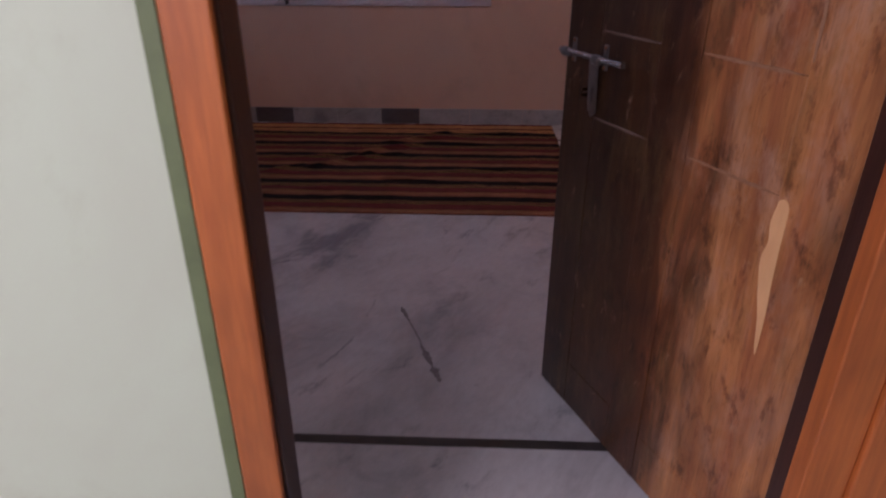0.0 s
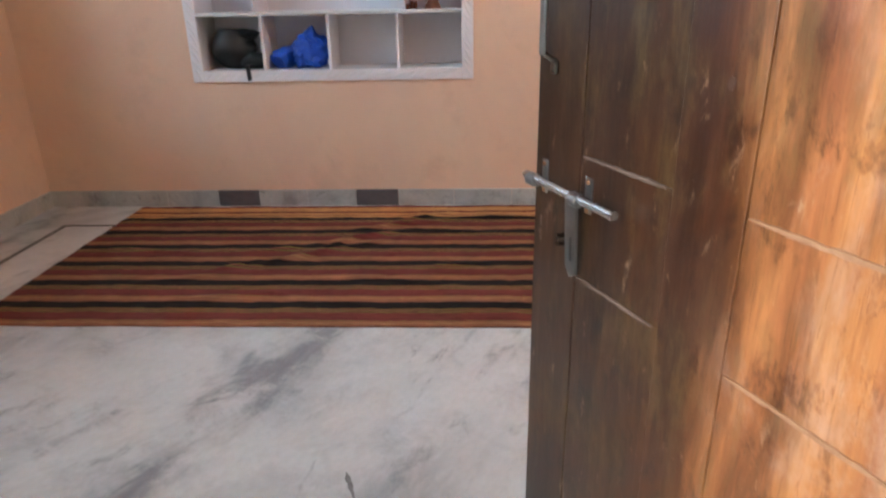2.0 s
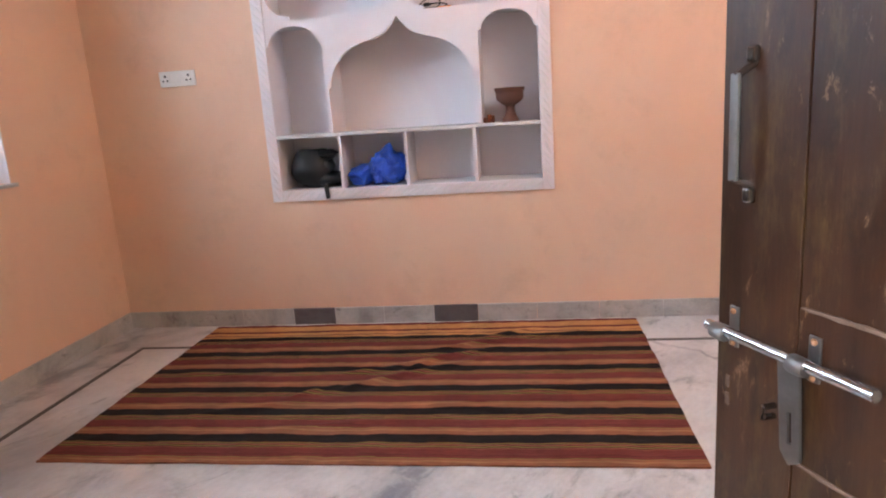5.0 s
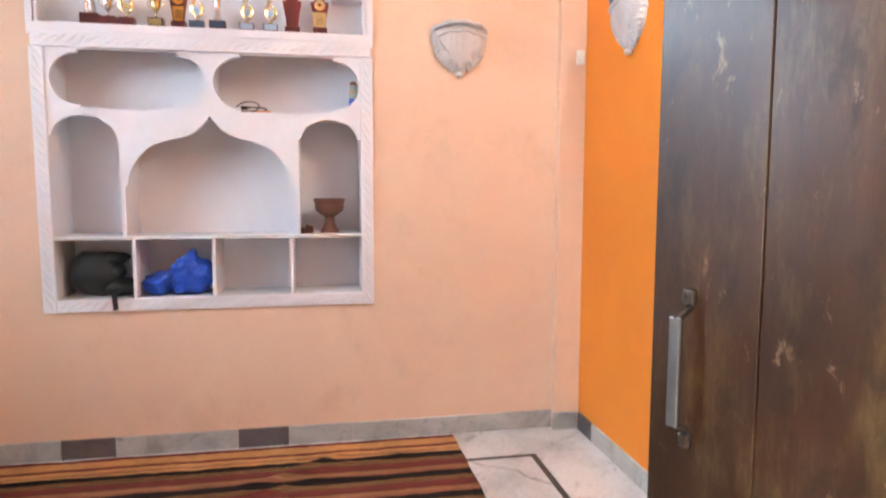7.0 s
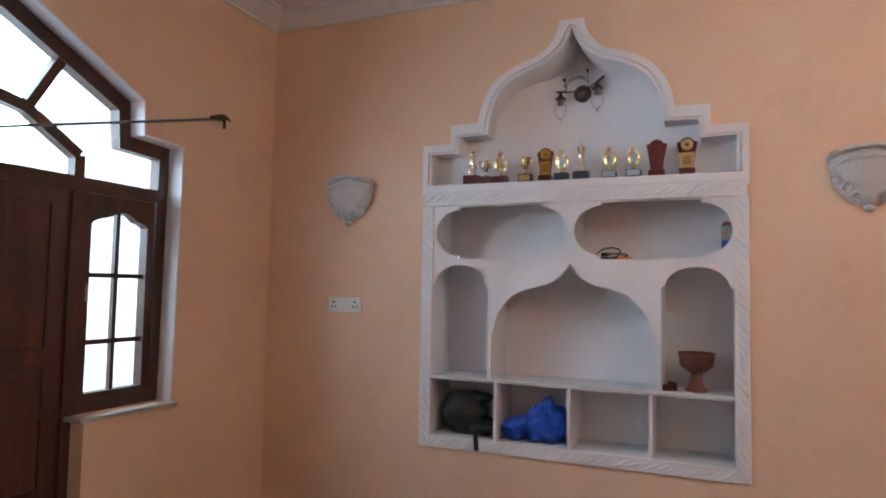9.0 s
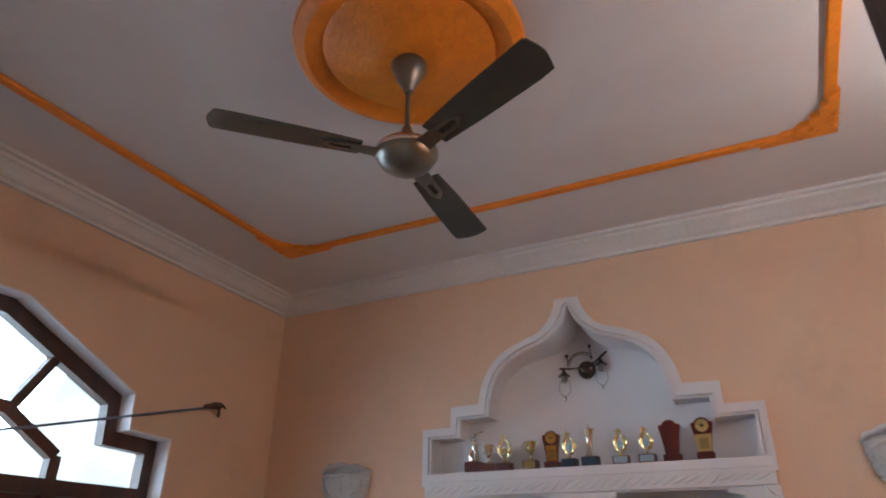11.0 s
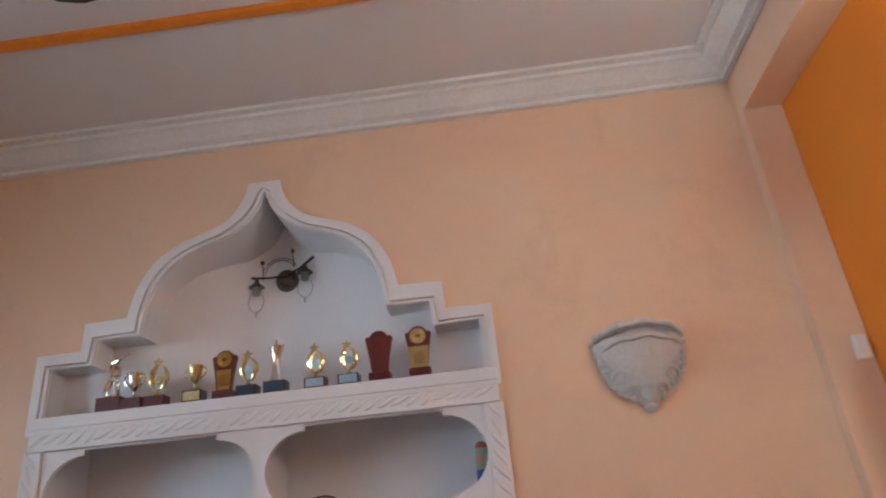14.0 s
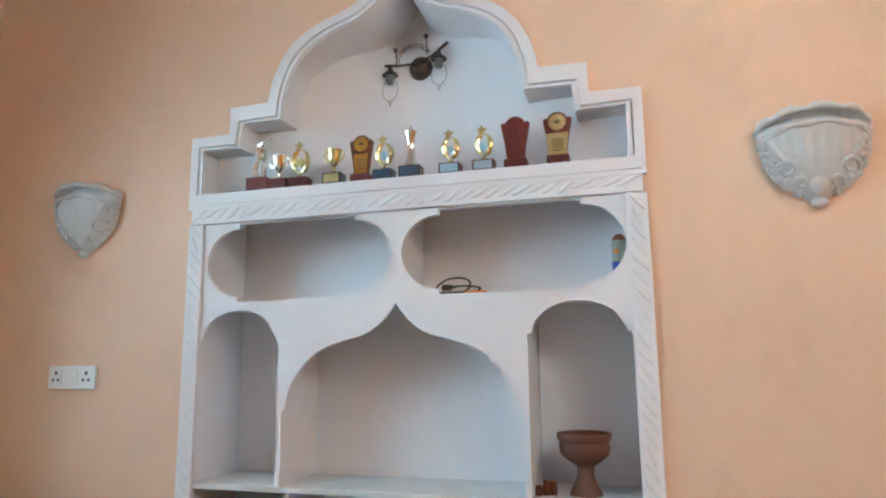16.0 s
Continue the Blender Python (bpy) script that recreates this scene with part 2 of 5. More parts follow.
def rug_material():
    """Handwoven stripes across the weft, in a repeat, with yellow bands at the far border."""
    m, nt, bs = nodes_of("striped_dhurrie")
    tc, sep = nt.nodes.new("ShaderNodeTexCoord"), nt.nodes.new("ShaderNodeSeparateXYZ")
    nt.links.new(tc.outputs["Object"], sep.inputs[0])
    wob = noise_node(nt, 5.0, 4, 0.55, 0, coords(nt, (1, 0.3, 1)))
    sh = nt.nodes.new("ShaderNodeMath")
    sh.operation = "MULTIPLY_ADD"
    sh.inputs[1].default_value = 0.034
    nt.links.new(wob.outputs["Fac"], sh.inputs[0])
    nt.links.new(sep.outputs["Y"], sh.inputs[2])
    start = nt.nodes.new("ShaderNodeMath")
    start.operation = "SUBTRACT"
    start.inputs[1].default_value = 0.172
    nt.links.new(sh.outputs[0], start.inputs[0])
    per = nt.nodes.new("ShaderNodeMath")
    per.operation = "DIVIDE"
    per.inputs[1].default_value = 0.2235
    nt.links.new(start.outputs[0], per.inputs[0])
    fr = nt.nodes.new("ShaderNodeMath")
    fr.operation = "FRACT"
    nt.links.new(per.outputs[0], fr.inputs[0])
    red, deep, org, yel, blk, tan = (0.135, 0.03, 0.026), (0.068, 0.018, 0.016), (0.225, 0.094, 0.05), (0.45, 0.225, 0.082), (0.012, 0.009, 0.009), (0.28, 0.145, 0.072)
    olive = (0.20, 0.17, 0.045)
    st = ramp_node(nt, fr.outputs[0], [(0.0, blk), (0.245, deep), (0.265, org), (0.38, tan), (0.43, org), (0.49, olive), (0.505, red), (0.585, deep), (0.60, red), (0.79, org), (0.81, deep),
                                       (0.84, olive), (0.87, deep), (0.895, org), (0.93, deep), (0.955, olive), (0.98, deep)], "CONSTANT")
    edge = ramp_node(nt, sh.outputs[0], [(0.0, red), (0.026, yel), (0.098, red), (0.127, yel), (0.165, org), (0.18, yel), (0.21, blk)], "CONSTANT")
    mr = nt.nodes.new("ShaderNodeMath")
    mr.operation = "MULTIPLY_ADD"
    mr.inputs[1].default_value, mr.inputs[2].default_value = -1.0, 1.545
    nt.links.new(sh.outputs[0], mr.inputs[0])
    nt.links.new(mr.outputs[0], edge.inputs["Fac"])
    less = nt.nodes.new("ShaderNodeMath")
    less.operation = "LESS_THAN"
    less.inputs[1].default_value = 0.212
    nt.links.new(mr.outputs[0], less.inputs[0])
    c = mix_node(nt, less.outputs[0], st.outputs["Color"], edge.outputs["Color"])
    weave = noise_node(nt, 40, 4, 0.7, 0, coords(nt, (0.5, 8, 1)))
    worn = noise_node(nt, 5, 5, 0.65, 0, coords(nt))
    wv = ramp_node(nt, weave.outputs["Fac"], [(0.25, (0.6, 0.6, 0.6)), (0.72, (1.3, 1.3, 1.3))])
    wn2 = ramp_node(nt, worn.outputs["Fac"], [(0.3, (0.8, 0.8, 0.8)), (0.7, (1.25, 1.2, 1.2))])
    c = mix_node(nt, 1.0, c, wv.outputs["Color"], "MULTIPLY")
    c = mix_node(nt, 1.0, c, wn2.outputs["Color"], "MULTIPLY")
    nt.links.new(c, bs.inputs["Base Color"])
    bs.inputs["Roughness"].default_value = 0.92
    bs.inputs["Specular IOR Level"].default_value = 0.15
    bump_node(nt, bs, weave.outputs["Fac"], 0.5, 0.003)
    return m


def glass_material():
    m, nt, bs = nodes_of("window_glass")
    bs.inputs["Base Color"].default_value = (0.96, 0.98, 1, 1)
    bs.inputs["Transmission Weight"].default_value = 1.0
    bs.inputs["Roughness"].default_value, bs.inputs["IOR"].default_value = 0.06, 1.12
    return m


PEACH = wall_paint("peach_wall_paint", (0.78, 0.555, 0.395), (0.44, 0.285, 0.20))
ORANGE = wall_paint("orange_wall_paint", (0.80, 0.26, 0.03), (0.55, 0.21, 0.06))
GREEN = wall_paint("pale_green_wall_paint", (0.58, 0.69, 0.53), (0.36, 0.37, 0.24))
CEIL = wall_paint("white_ceiling_paint", (0.68, 0.66, 0.67), (0.54, 0.52, 0.52))
WHITE = wall_paint("white_niche_paint", (0.78, 0.77, 0.79), (0.58, 0.57, 0.58))
PLASTER = mat("painted_plaster", (0.74, 0.72, 0.73), 0.5, dark=(0.62, 0.60, 0.60), big=5, bump=0.03)
DUSTY = mat("dust_grimed_white_paint", (0.66, 0.65, 0.65), 0.6, dark=(0.36, 0.34, 0.32), big=9, fine=140, bump=0.1, amount=1.5)
OLDPLASTER = mat("dusty_plaster", (0.57, 0.56, 0.57), 0.42, dark=(0.44, 0.43, 0.42), big=11, bump=0.14, coat=0.2)
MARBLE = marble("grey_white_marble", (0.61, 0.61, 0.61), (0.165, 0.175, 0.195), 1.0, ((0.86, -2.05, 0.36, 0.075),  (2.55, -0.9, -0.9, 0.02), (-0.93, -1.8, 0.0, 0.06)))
MARBLE_SK = marble("skirting_marble", (0.50, 0.49, 0.47), (0.14, 0.13, 0.12), 2.0)
MARBLE_DK = marble("dark_skirting_marble", (0.13, 0.115, 0.12), (0.07, 0.06, 0.07), 2.5)
CRACK = mat("dirt_filled_crack", (0.22, 0.21, 0.21), 0.8, dark=(0.11, 0.105, 0.105), big=60, bump=0.2)
BLACK_STONE = mat("black_stone", (0.05, 0.043, 0.038), 0.45, dark=(0.016, 0.014, 0.013), big=22, bump=0.05)
FRAMEWOOD = wood("orange_painted_frame", (0.40, 0.10, 0.025), (0.52, 0.15, 0.035), (0.60, 0.19, 0.05), 0.8, 0.4)
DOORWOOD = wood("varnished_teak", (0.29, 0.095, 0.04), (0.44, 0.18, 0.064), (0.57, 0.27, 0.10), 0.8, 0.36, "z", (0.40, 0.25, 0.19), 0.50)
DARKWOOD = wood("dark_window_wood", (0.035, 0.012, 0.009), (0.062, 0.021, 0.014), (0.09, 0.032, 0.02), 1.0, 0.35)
LEAFWOOD = wood("red_brown_door_wood", (0.05, 0.016, 0.010), (0.085, 0.027, 0.016), (0.12, 0.04, 0.024), 1.0, 0.35)
KNOT = mat("dark_knot", (0.05, 0.02, 0.012), 0.5, dark=(0.02, 0.01, 0.008), big=60, bump=0.1)
PALESCUFF = mat("dry_pale_edge", (0.26, 0.13, 0.068), 0.85, dark=(0.16, 0.065, 0.028), big=55, bump=0.3)
SCUFF = mat("dusty_edge", (0.125, 0.078, 0.058), 0.9, dark=(0.035, 0.021, 0.015), big=45, bump=0.3)
BARE = mat("bare_chipped_wood", (0.62, 0.34, 0.15), 0.7, dark=(0.5, 0.26, 0.11), big=20, stretch=(1, 1, 0.3), bump=0.2)
STEEL = mat("bright_steel", (0.62, 0.62, 0.63), 0.22, 1.0, bump=0.03)
DULLSTEEL = mat("dull_steel", (0.27, 0.26, 0.26), 0.4, 1.0, dark=(0.15, 0.135, 0.125), big=20, bump=0.06)
BRONZE = mat("dark_bronze", (0.13, 0.10, 0.085), 0.25, 0.9, bump=0.04)
GOLD = mat("gold_plating", (0.76, 0.68, 0.36), 0.27, 1.0, bump=0.02)
BRASS = mat("orange_brass", (0.72, 0.42, 0.10), 0.25, 1.0, bump=0.02)
SILVER = mat("silver_plating", (0.78, 0.76, 0.7), 0.16, 1.0, bump=0.02)
REDWOOD = wood("red_lacquered_wood", (0.08, 0.008, 0.007), (0.13, 0.013, 0.011), (0.18, 0.022, 0.016), 3.0, 0.45)
BROWNWOOD = wood("brown_lacquered_wood", (0.08, 0.02, 0.009), (0.14, 0.038, 0.014), (0.2, 0.06, 0.02), 3.0, 0.3)
BLACKWOOD = mat("black_lacquer", (0.03, 0.014, 0.014), 0.35, bump=0.02, coat=0.4)
DARKPLATE = mat("dark_blue_plate", (0.05, 0.08, 0.13), 0.25, bump=0.02)
BLUEPLATE = mat("pale_blue_plate", (0.34, 0.44, 0.54), 0.3, bump=0.02)
DISC = mat("printed_disc", (0.42, 0.62, 0.74), 0.35, dark=(0.2, 0.4, 0.52), big=90, bump=0.0)
INK = mat("engraved_bars", (0.16, 0.09, 0.03), 0.5, bump=0.0)
CLAY = mat("terracotta", (0.135, 0.05, 0.029), 0.75, dark=(0.075, 0.028, 0.017), big=9, bump=0.25)
BLACKBAG = mat("black_helmet_shell", (0.009, 0.010, 0.011), 0.55, dark=(0.005, 0.005, 0.006), bump=0.05)
BLUECLOTH = mat("blue_plastic_bag", (0.012, 0.075, 0.46), 0.42, dark=(0.008, 0.045, 0.30), big=12, bump=0.3)
RUBBER = mat("black_cable", (0.015, 0.015, 0.016), 0.45, bump=0.0)
PLASTIC = mat("white_plastic", (0.80, 0.80, 0.78), 0.3, bump=0.02)
GREYPLASTIC = mat("grey_plastic", (0.10, 0.10, 0.10), 0.4, bump=0.0)
FANMETAL = mat("brushed_fan_metal", (0.24, 0.23, 0.21), 0.3, 0.85, bump=0.03)
BLADE = mat("grey_brown_fan_blade", (0.11, 0.105, 0.095), 0.24, 0.5, bump=0.03)
ORANGEPLASTER = mat("orange_painted_plaster", (0.80, 0.245, 0.016), 0.5, dark=(0.60, 0.16, 0.01), big=22, bump=0.3)
CORD = mat("blue_grey_cord", (0.12, 0.14, 0.2), 0.6, bump=0.1)
RAG = mat("dark_rag", (0.07, 0.04, 0.03), 0.9, bump=0.4)
GREENBAND = mat("green_border_paint", (0.15, 0.20, 0.09), 0.6, dark=(0.09, 0.12, 0.055), big=8, bump=0.1)
TUBELIGHT = glow("tube_glow", (1.0, 0.98, 0.94), 128.0)
DAY = glow("daylight_backdrop", (0.93, 0.97, 1.0), 1.6)
_bs = DAY.node_tree.nodes["Principled BSDF"]
_blur = ramp_node(DAY.node_tree, noise_node(DAY.node_tree, 1.3, 3, 0.5, 0.2, coords(DAY.node_tree)).outputs["Fac"], [(0.35, (0.66, 0.84, 0.86)), (0.6, (0.95, 0.98, 1.0))])
DAY.node_tree.links.new(_blur.outputs["Color"], _bs.inputs["Emission Color"])
GLASS = glass_material()
RUG = rug_material()
LABEL = mat("bottle_label", (0.34, 0.36, 0.30), 0.35, dark=(0.10, 0.12, 0.07), big=40, bump=0.0)
BOTTLERED = mat("bottle_red", (0.28, 0.07, 0.04), 0.35, bump=0.0)
BOTTLEBLUE = mat("bottle_blue", (0.02, 0.08, 0.45), 0.3, bump=0.0)


# ---- building helpers ----
def part(name, bm, material, parent=None, label="", smooth=False):
    me = bpy.data.meshes.new(name)
    bmesh.ops.recalc_face_normals(bm, faces=bm.faces)
    if smooth:
        for f in bm.faces:
            f.smooth = True
    bm.to_mesh(me)
    bm.free()
    me.materials.append(material)
    if smooth:
        me.set_sharp_from_angle(angle=radians(40))
    ob = new(name, me)
    if parent:
        ob.parent = parent
    if label:
        ob["label"] = label
    return ob


def shared(name, me, m, parent):
    ob = new(name, me)
    ob.parent = parent
    ob.matrix_local = m
    return ob


def thing(name, at, label, category, group="", kind=""):
    ob = new(name)
    ob.empty_display_size = 0.05
    ob.location = at
    bpy.context.view_layer.update()
    return tagged(ob, label, category, group, kind)


def structure(ob, label, category=""):
    return tagged(ob, label, category, "", "structure")


def box(bm, x0, x1, y0, y1, z0, z1, bevel=0.0):
    vs = [bm.verts.new((x, y, z)) for x in (x0, x1) for y in (y0, y1) for z in (z0, z1)]
    fs = [bm.faces.new([vs[i] for i in q]) for q in ((0, 1, 3, 2), (4, 6, 7, 5), (0, 4, 5, 1), (2, 3, 7, 6), (0, 2, 6, 4), (1, 5, 7, 3))]
    if bevel:
        es = list({e for f in fs for e in f.edges})
        bmesh.ops.bevel(bm, geom=es, offset=bevel, segments=2, profile=0.5, affect="EDGES")
    return bm


def boxed(*a, **k):
    return box(bmesh.new(), *a, **k)


def prism(bm, outline, holes=(), axis="y", a=0.0, b=0.1):
    """A flat board with the outline and holes given in two coordinates, from a to b along the axis."""
    from mathutils.geometry import tessellate_polygon
    loops = [list(outline)] + [list(h) for h in holes]

    def at(u, v, w):
        return {"x": (w, u, v), "y": (u, w, v), "z": (u, v, w)}[axis]

    tris = tessellate_polygon([[Vector((u, v, 0)) for u, v in l] for l in loops])
    flat = [p for l in loops for p in l]
    va, vb = [bm.verts.new(at(u, v, a)) for u, v in flat], [bm.verts.new(at(u, v, b)) for u, v in flat]
    for t in tris:
        for vs in (va, vb):
            try:
                bm.faces.new([vs[i] for i in t])
            except ValueError:
                pass
    n = 0
    for l in loops:
        for i in range(len(l)):
            j = (i + 1) % len(l)
            bm.faces.new((va[n + i], va[n + j], vb[n + j], vb[n + i]))
        n += len(l)
    return bm


def lathe(bm, profile, n=24, at=(0, 0, 0), start=0.0, sweep=360.0, sx=1.0, sy=1.0):
    full = sweep >= 360
    rings = []
    for r, z in profile:
        rings.append([bm.verts.new((at[0] + sx * r * math.cos(radians(start + sweep * k / n)), at[1] + sy * r * math.sin(radians(start + sweep * k / n)), at[2] + z))
                      for k in range(n if full else n + 1)])
    for p, q in zip(rings, rings[1:]):
        for k in range(n):
            j = (k + 1) % len(p)
            bm.faces.new((p[k], p[j], q[j], q[k]))
    for ring in (rings[0], rings[-1]):
        if full:
            bm.faces.new(ring)
    return bm


def tube(bm, pts, r, n=8, taper=None):
    pts = [Vector(p) for p in pts]
    rings = []
    ref = Vector((0.13, 0.21, 1)).normalized()
    for i, p in enumerate(pts):
        d = (pts[min(i + 1, len(pts) - 1)] - pts[max(i - 1, 0)]).normalized()
        if abs(d.dot(ref)) > 0.97:
            ref = Vector((1, 0.1, 0.1)).normalized()
        u = d.cross(ref).normalized()
        w = d.cross(u)
        k = r * (taper[i] if taper else 1)
        rings.append([bm.verts.new(p + k * (math.cos(2 * math.pi * j / n) * u + math.sin(2 * math.pi * j / n) * w)) for j in range(n)])
    for p, q in zip(rings, rings[1:]):
        for j in range(n):
            bm.faces.new((p[j], p[(j + 1) % n], q[(j + 1) % n], q[j]))
    bm.faces.new(rings[0])
    bm.faces.new(rings[-1])
    return bm


def ball(bm, at, r, sx=1, sy=1, sz=1, u=16, v=10):
    bmesh.ops.create_uvsphere(bm, u_segments=u, v_segments=v, radius=r, matrix=Matrix.Translation(at) @ Matrix.Diagonal((sx, sy, sz, 1)))
    return bm


def bar(bm, p, q, w, axis, a, b):
    """A straight bar of width w between two points of a plane, from a to b along the axis."""
    d = Vector((q[0] - p[0], q[1] - p[1])).normalized()
    n = Vector((-d.y, d.x)) * w / 2
    return prism(bm, [(p[0] + n.x, p[1] + n.y), (q[0] + n.x, q[1] + n.y), (q[0] - n.x, q[1] - n.y), (p[0] - n.x, p[1] - n.y)], (), axis, a, b)


def smooth_line(pts, steps=6):
    """A rounded line through a few points."""
    pts = [Vector((*p, 0)) for p in pts]
    out = []
    for i in range(len(pts) - 1):
        p0, p1, p2, p3 = pts[max(i - 1, 0)], pts[i], pts[i + 1], pts[min(i + 2, len(pts) - 1)]
        for k in range(steps):
            t = k / steps
            q = 0.5 * (2 * p1 + (p2 - p0) * t + (2 * p0 - 5 * p1 + 4 * p2 - p3) * t * t + (3 * p1 - p0 - 3 * p2 + p3) * t ** 3)
            out.append((q.x, q.y))
    return out + [(pts[-1].x, pts[-1].y)]


def arc(cx, cz, rx, rz, a0, a1, n=14):
    return [(cx + rx * math.cos(radians(a0 + (a1 - a0) * k / n)), cz + rz * math.sin(radians(a0 + (a1 - a0) * k / n))) for k in range(n + 1)]


# ---- plan ----
XW, XE, YS, YO, ZC = -1.03, 2.775, -3.535, -3.60, 3.25  # west wall, east wall, south wall inside and outside, ceiling
CX = 0.81  # middle of the niche

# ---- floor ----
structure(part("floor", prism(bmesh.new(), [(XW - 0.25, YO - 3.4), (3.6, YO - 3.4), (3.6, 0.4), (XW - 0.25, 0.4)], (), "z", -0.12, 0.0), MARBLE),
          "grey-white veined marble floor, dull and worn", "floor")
strip_frame = structure(thing("floor_inlay", (0, 0, 0), "black stone border lines inlaid in the marble floor", "floor inlay"), "black stone border lines inlaid in the marble floor", "floor inlay")
for x0, x1, y0, y1 in ((-0.745, 2.415, -0.385, -0.36), (-0.745, 2.415, -3.075, -3.045), (-0.745, -0.72, -3.045, -0.385), (2.385, 2.415, -1.165, -0.385), (2.385, 2.415, -3.045, -1.195)):
    part("inlay_strip", boxed(x0, x1, y0, y1, -0.004, 0.002), BLACK_STONE, strip_frame)

crack = structure(thing("floor_crack", (1.35, -2.6, 0), "dark dirty crack in the marble floor", "crack"), "dark dirty crack in the marble floor", "crack")
rc = random.Random(11)
for cx_, cy_, ln, wd in ((1.29, -2.45, 0.11, 0.008), (1.332, -2.555, 0.16, 0.005), (1.375, -2.68, 0.13, 0.011), (1.41, -2.775, 0.08, 0.016)):
    n_ = 9
    up = [(-ln / 2 + ln * k / n_, 1.2 * wd * math.sin(math.pi * (k + 0.4) / (n_ + 0.8)) * rc.uniform(0.4, 1.2)) for k in range(n_ + 1)]
    dn = [(u, -w * rc.uniform(0.5, 1.2)) for u, w in reversed(up)]
    ca, sa = math.cos(radians(-69)), math.sin(radians(-69))
    out_ = [(cx_ - 1.35 + u * ca - w * sa, cy_ + 2.6 + u * sa + w * ca) for u, w in up + dn]
    part("crack_piece", prism(bmesh.new(), out_, (), "z", -0.001, 0.0008), CRACK, crack)

# ---- niche outlines ----
half_out = [(0.062, 2.968), (0.068, 2.93)] + smooth_line([(0.09, 2.88), (0.15, 2.812), (0.25, 2.772), (0.33, 2.74), (0.415, 2.674), (0.472, 2.575), (0.495, 2.475)], 5) + \
    [(0.65, 2.471), (0.652, 2.37), (0.812, 2.368)]
half_in = smooth_line([(0.0, 2.93), (0.022, 2.868), (0.055, 2.82), (0.1, 2.782), (0.15, 2.752), (0.235, 2.724), (0.31, 2.688), (0.368, 2.638), (0.406, 2.58), (0.43, 2.51), (0.44, 2.45), (0.443, 2.408)], 3) + \
    [(0.597, 2.404), (0.607, 2.315), (0.762, 2.318)]


def both_sides(half, low):
    """The whole outline from its right half, closed at the height low."""
    right = [(CX + u, v) for u, v in half]
    left = [(CX - u, v) for u, v in reversed(half) if u > 1e-4]
    return right + [(right[-1][0], low), (CX - half[-1][0], low)] + left


def shrunk(half, d):
    return [(max(u - d, 0.0), v - d * 0.6) for u, v in half]


cap_out, cap_in = both_sides(half_out, 2.09), both_sides(half_in, 2.147)
hole = [(CX + u, v) for u, v in shrunk(half_out, 0.02)] + [(1.60, 0.77), (0.02, 0.77)] + [(CX - u, v) for u, v in reversed(shrunk(half_out, 0.02)) if u > 1e-4]

# ---- walls ----
structure(part("wall_north", prism(bmesh.new(), [(XW - 0.25, 0), (XE + 0.3, 0), (XE + 0.3, ZC), (XW - 0.25, ZC)], [hole], "y", 0.0, 0.36), PEACH),
          "peach distempered wall with an arched display niche", "wall")
WY = -1.85
half_open = [(-0.735, 1.005), (-0.72, 2.285), (-0.965, 2.295), (-0.975, 2.46), (-1.58, 2.745)]
opening = half_open + [(2 * WY - y, z) for y, z in reversed(half_open)] + [(-2.485, 1.005), (-2.485, 0.0), (-1.215, 0.0), (-1.215, 1.005)]
west = [(0.0, 0.0), (0.0, ZC), (YS, ZC), (YS, 0.0)] + [opening[i] for i in (11, 10, 9, 8, 7, 6, 5, 4, 3, 2, 1, 0, 13, 12)]
structure(part("wall_west", prism(bmesh.new(), west, (), "x", XW - 0.24, XW), PEACH), "peach wall with a door and arched fanlight window", "wall")
structure(part("wall_east", boxed(XE, XE + 0.2, YS, 0.0, 0, ZC), ORANGE), "bright orange painted wall with a tube light", "wall")
structure(part("pilaster", boxed(2.63, XE - 0.002, -0.055, -0.0005, 0, 2.985), PEACH), "narrow peach pilaster in the corner", "pilaster")
structure(part("beam", boxed(2.635, XE - 0.002, YS, -0.0005, 2.985, ZC), PEACH), "peach painted ceiling beam beside the orange wall", "beam")
JL, JR = 1.163, 2.052  # outer edges of the entrance frame
south = [(XW, 0), (XW, ZC), (XE, ZC), (XE, 0), (JR, 0), (JR, 2.12), (JL, 2.12), (JL, 0)]
structure(part("wall_south", prism(bmesh.new(), south, (), "y", YS, YO + 0.003), PEACH), "peach wall with the entrance doorway", "wall")
structure(part("porch_wall", prism(bmesh.new(), [(XW, 0), (XW, ZC), (JL - 0.002, ZC), (JL - 0.002, 0)], (), "y", YO, YO - 0.012), GREEN), "pale green limewashed outer wall", "wall")
structure(part("porch_wall_lintel", prism(bmesh.new(), [(JL, 2.12), (JL, ZC), (3.4, ZC), (3.4, 0), (JR + 0.1, 0), (JR + 0.1, 2.12)], (), "y", YO, YO - 0.012), GREEN),
          "pale green limewashed outer wall", "wall")
structure(part("border_stripe", boxed(JL - 0.024, JL - 0.003, YO - 0.016, YO - 0.012, 0, 2.15), GREENBAND), "dark green painted border beside the door frame", "stripe")
structure(part("ceiling", boxed(XW - 0.25, 3.6, YO - 3.4, 0.4, ZC, ZC + 0.15), CEIL), "white painted ceiling", "ceiling")
structure(part("porch_side_wall", boxed(3.4, 3.6, YO - 3.4, YO, 0, ZC), GREEN), "pale green porch side wall", "wall")
structure(part("porch_side_wall", boxed(XW - 0.25, XW - 0.05, YO - 3.4, YO, 0, ZC), GREEN), "pale green porch side wall", "wall")
structure(part("porch_parapet", boxed(XW - 0.05, 3.4, YO - 3.4, YO - 3.2, 0, 0.9), GREEN), "low pale green porch parapet", "wall")

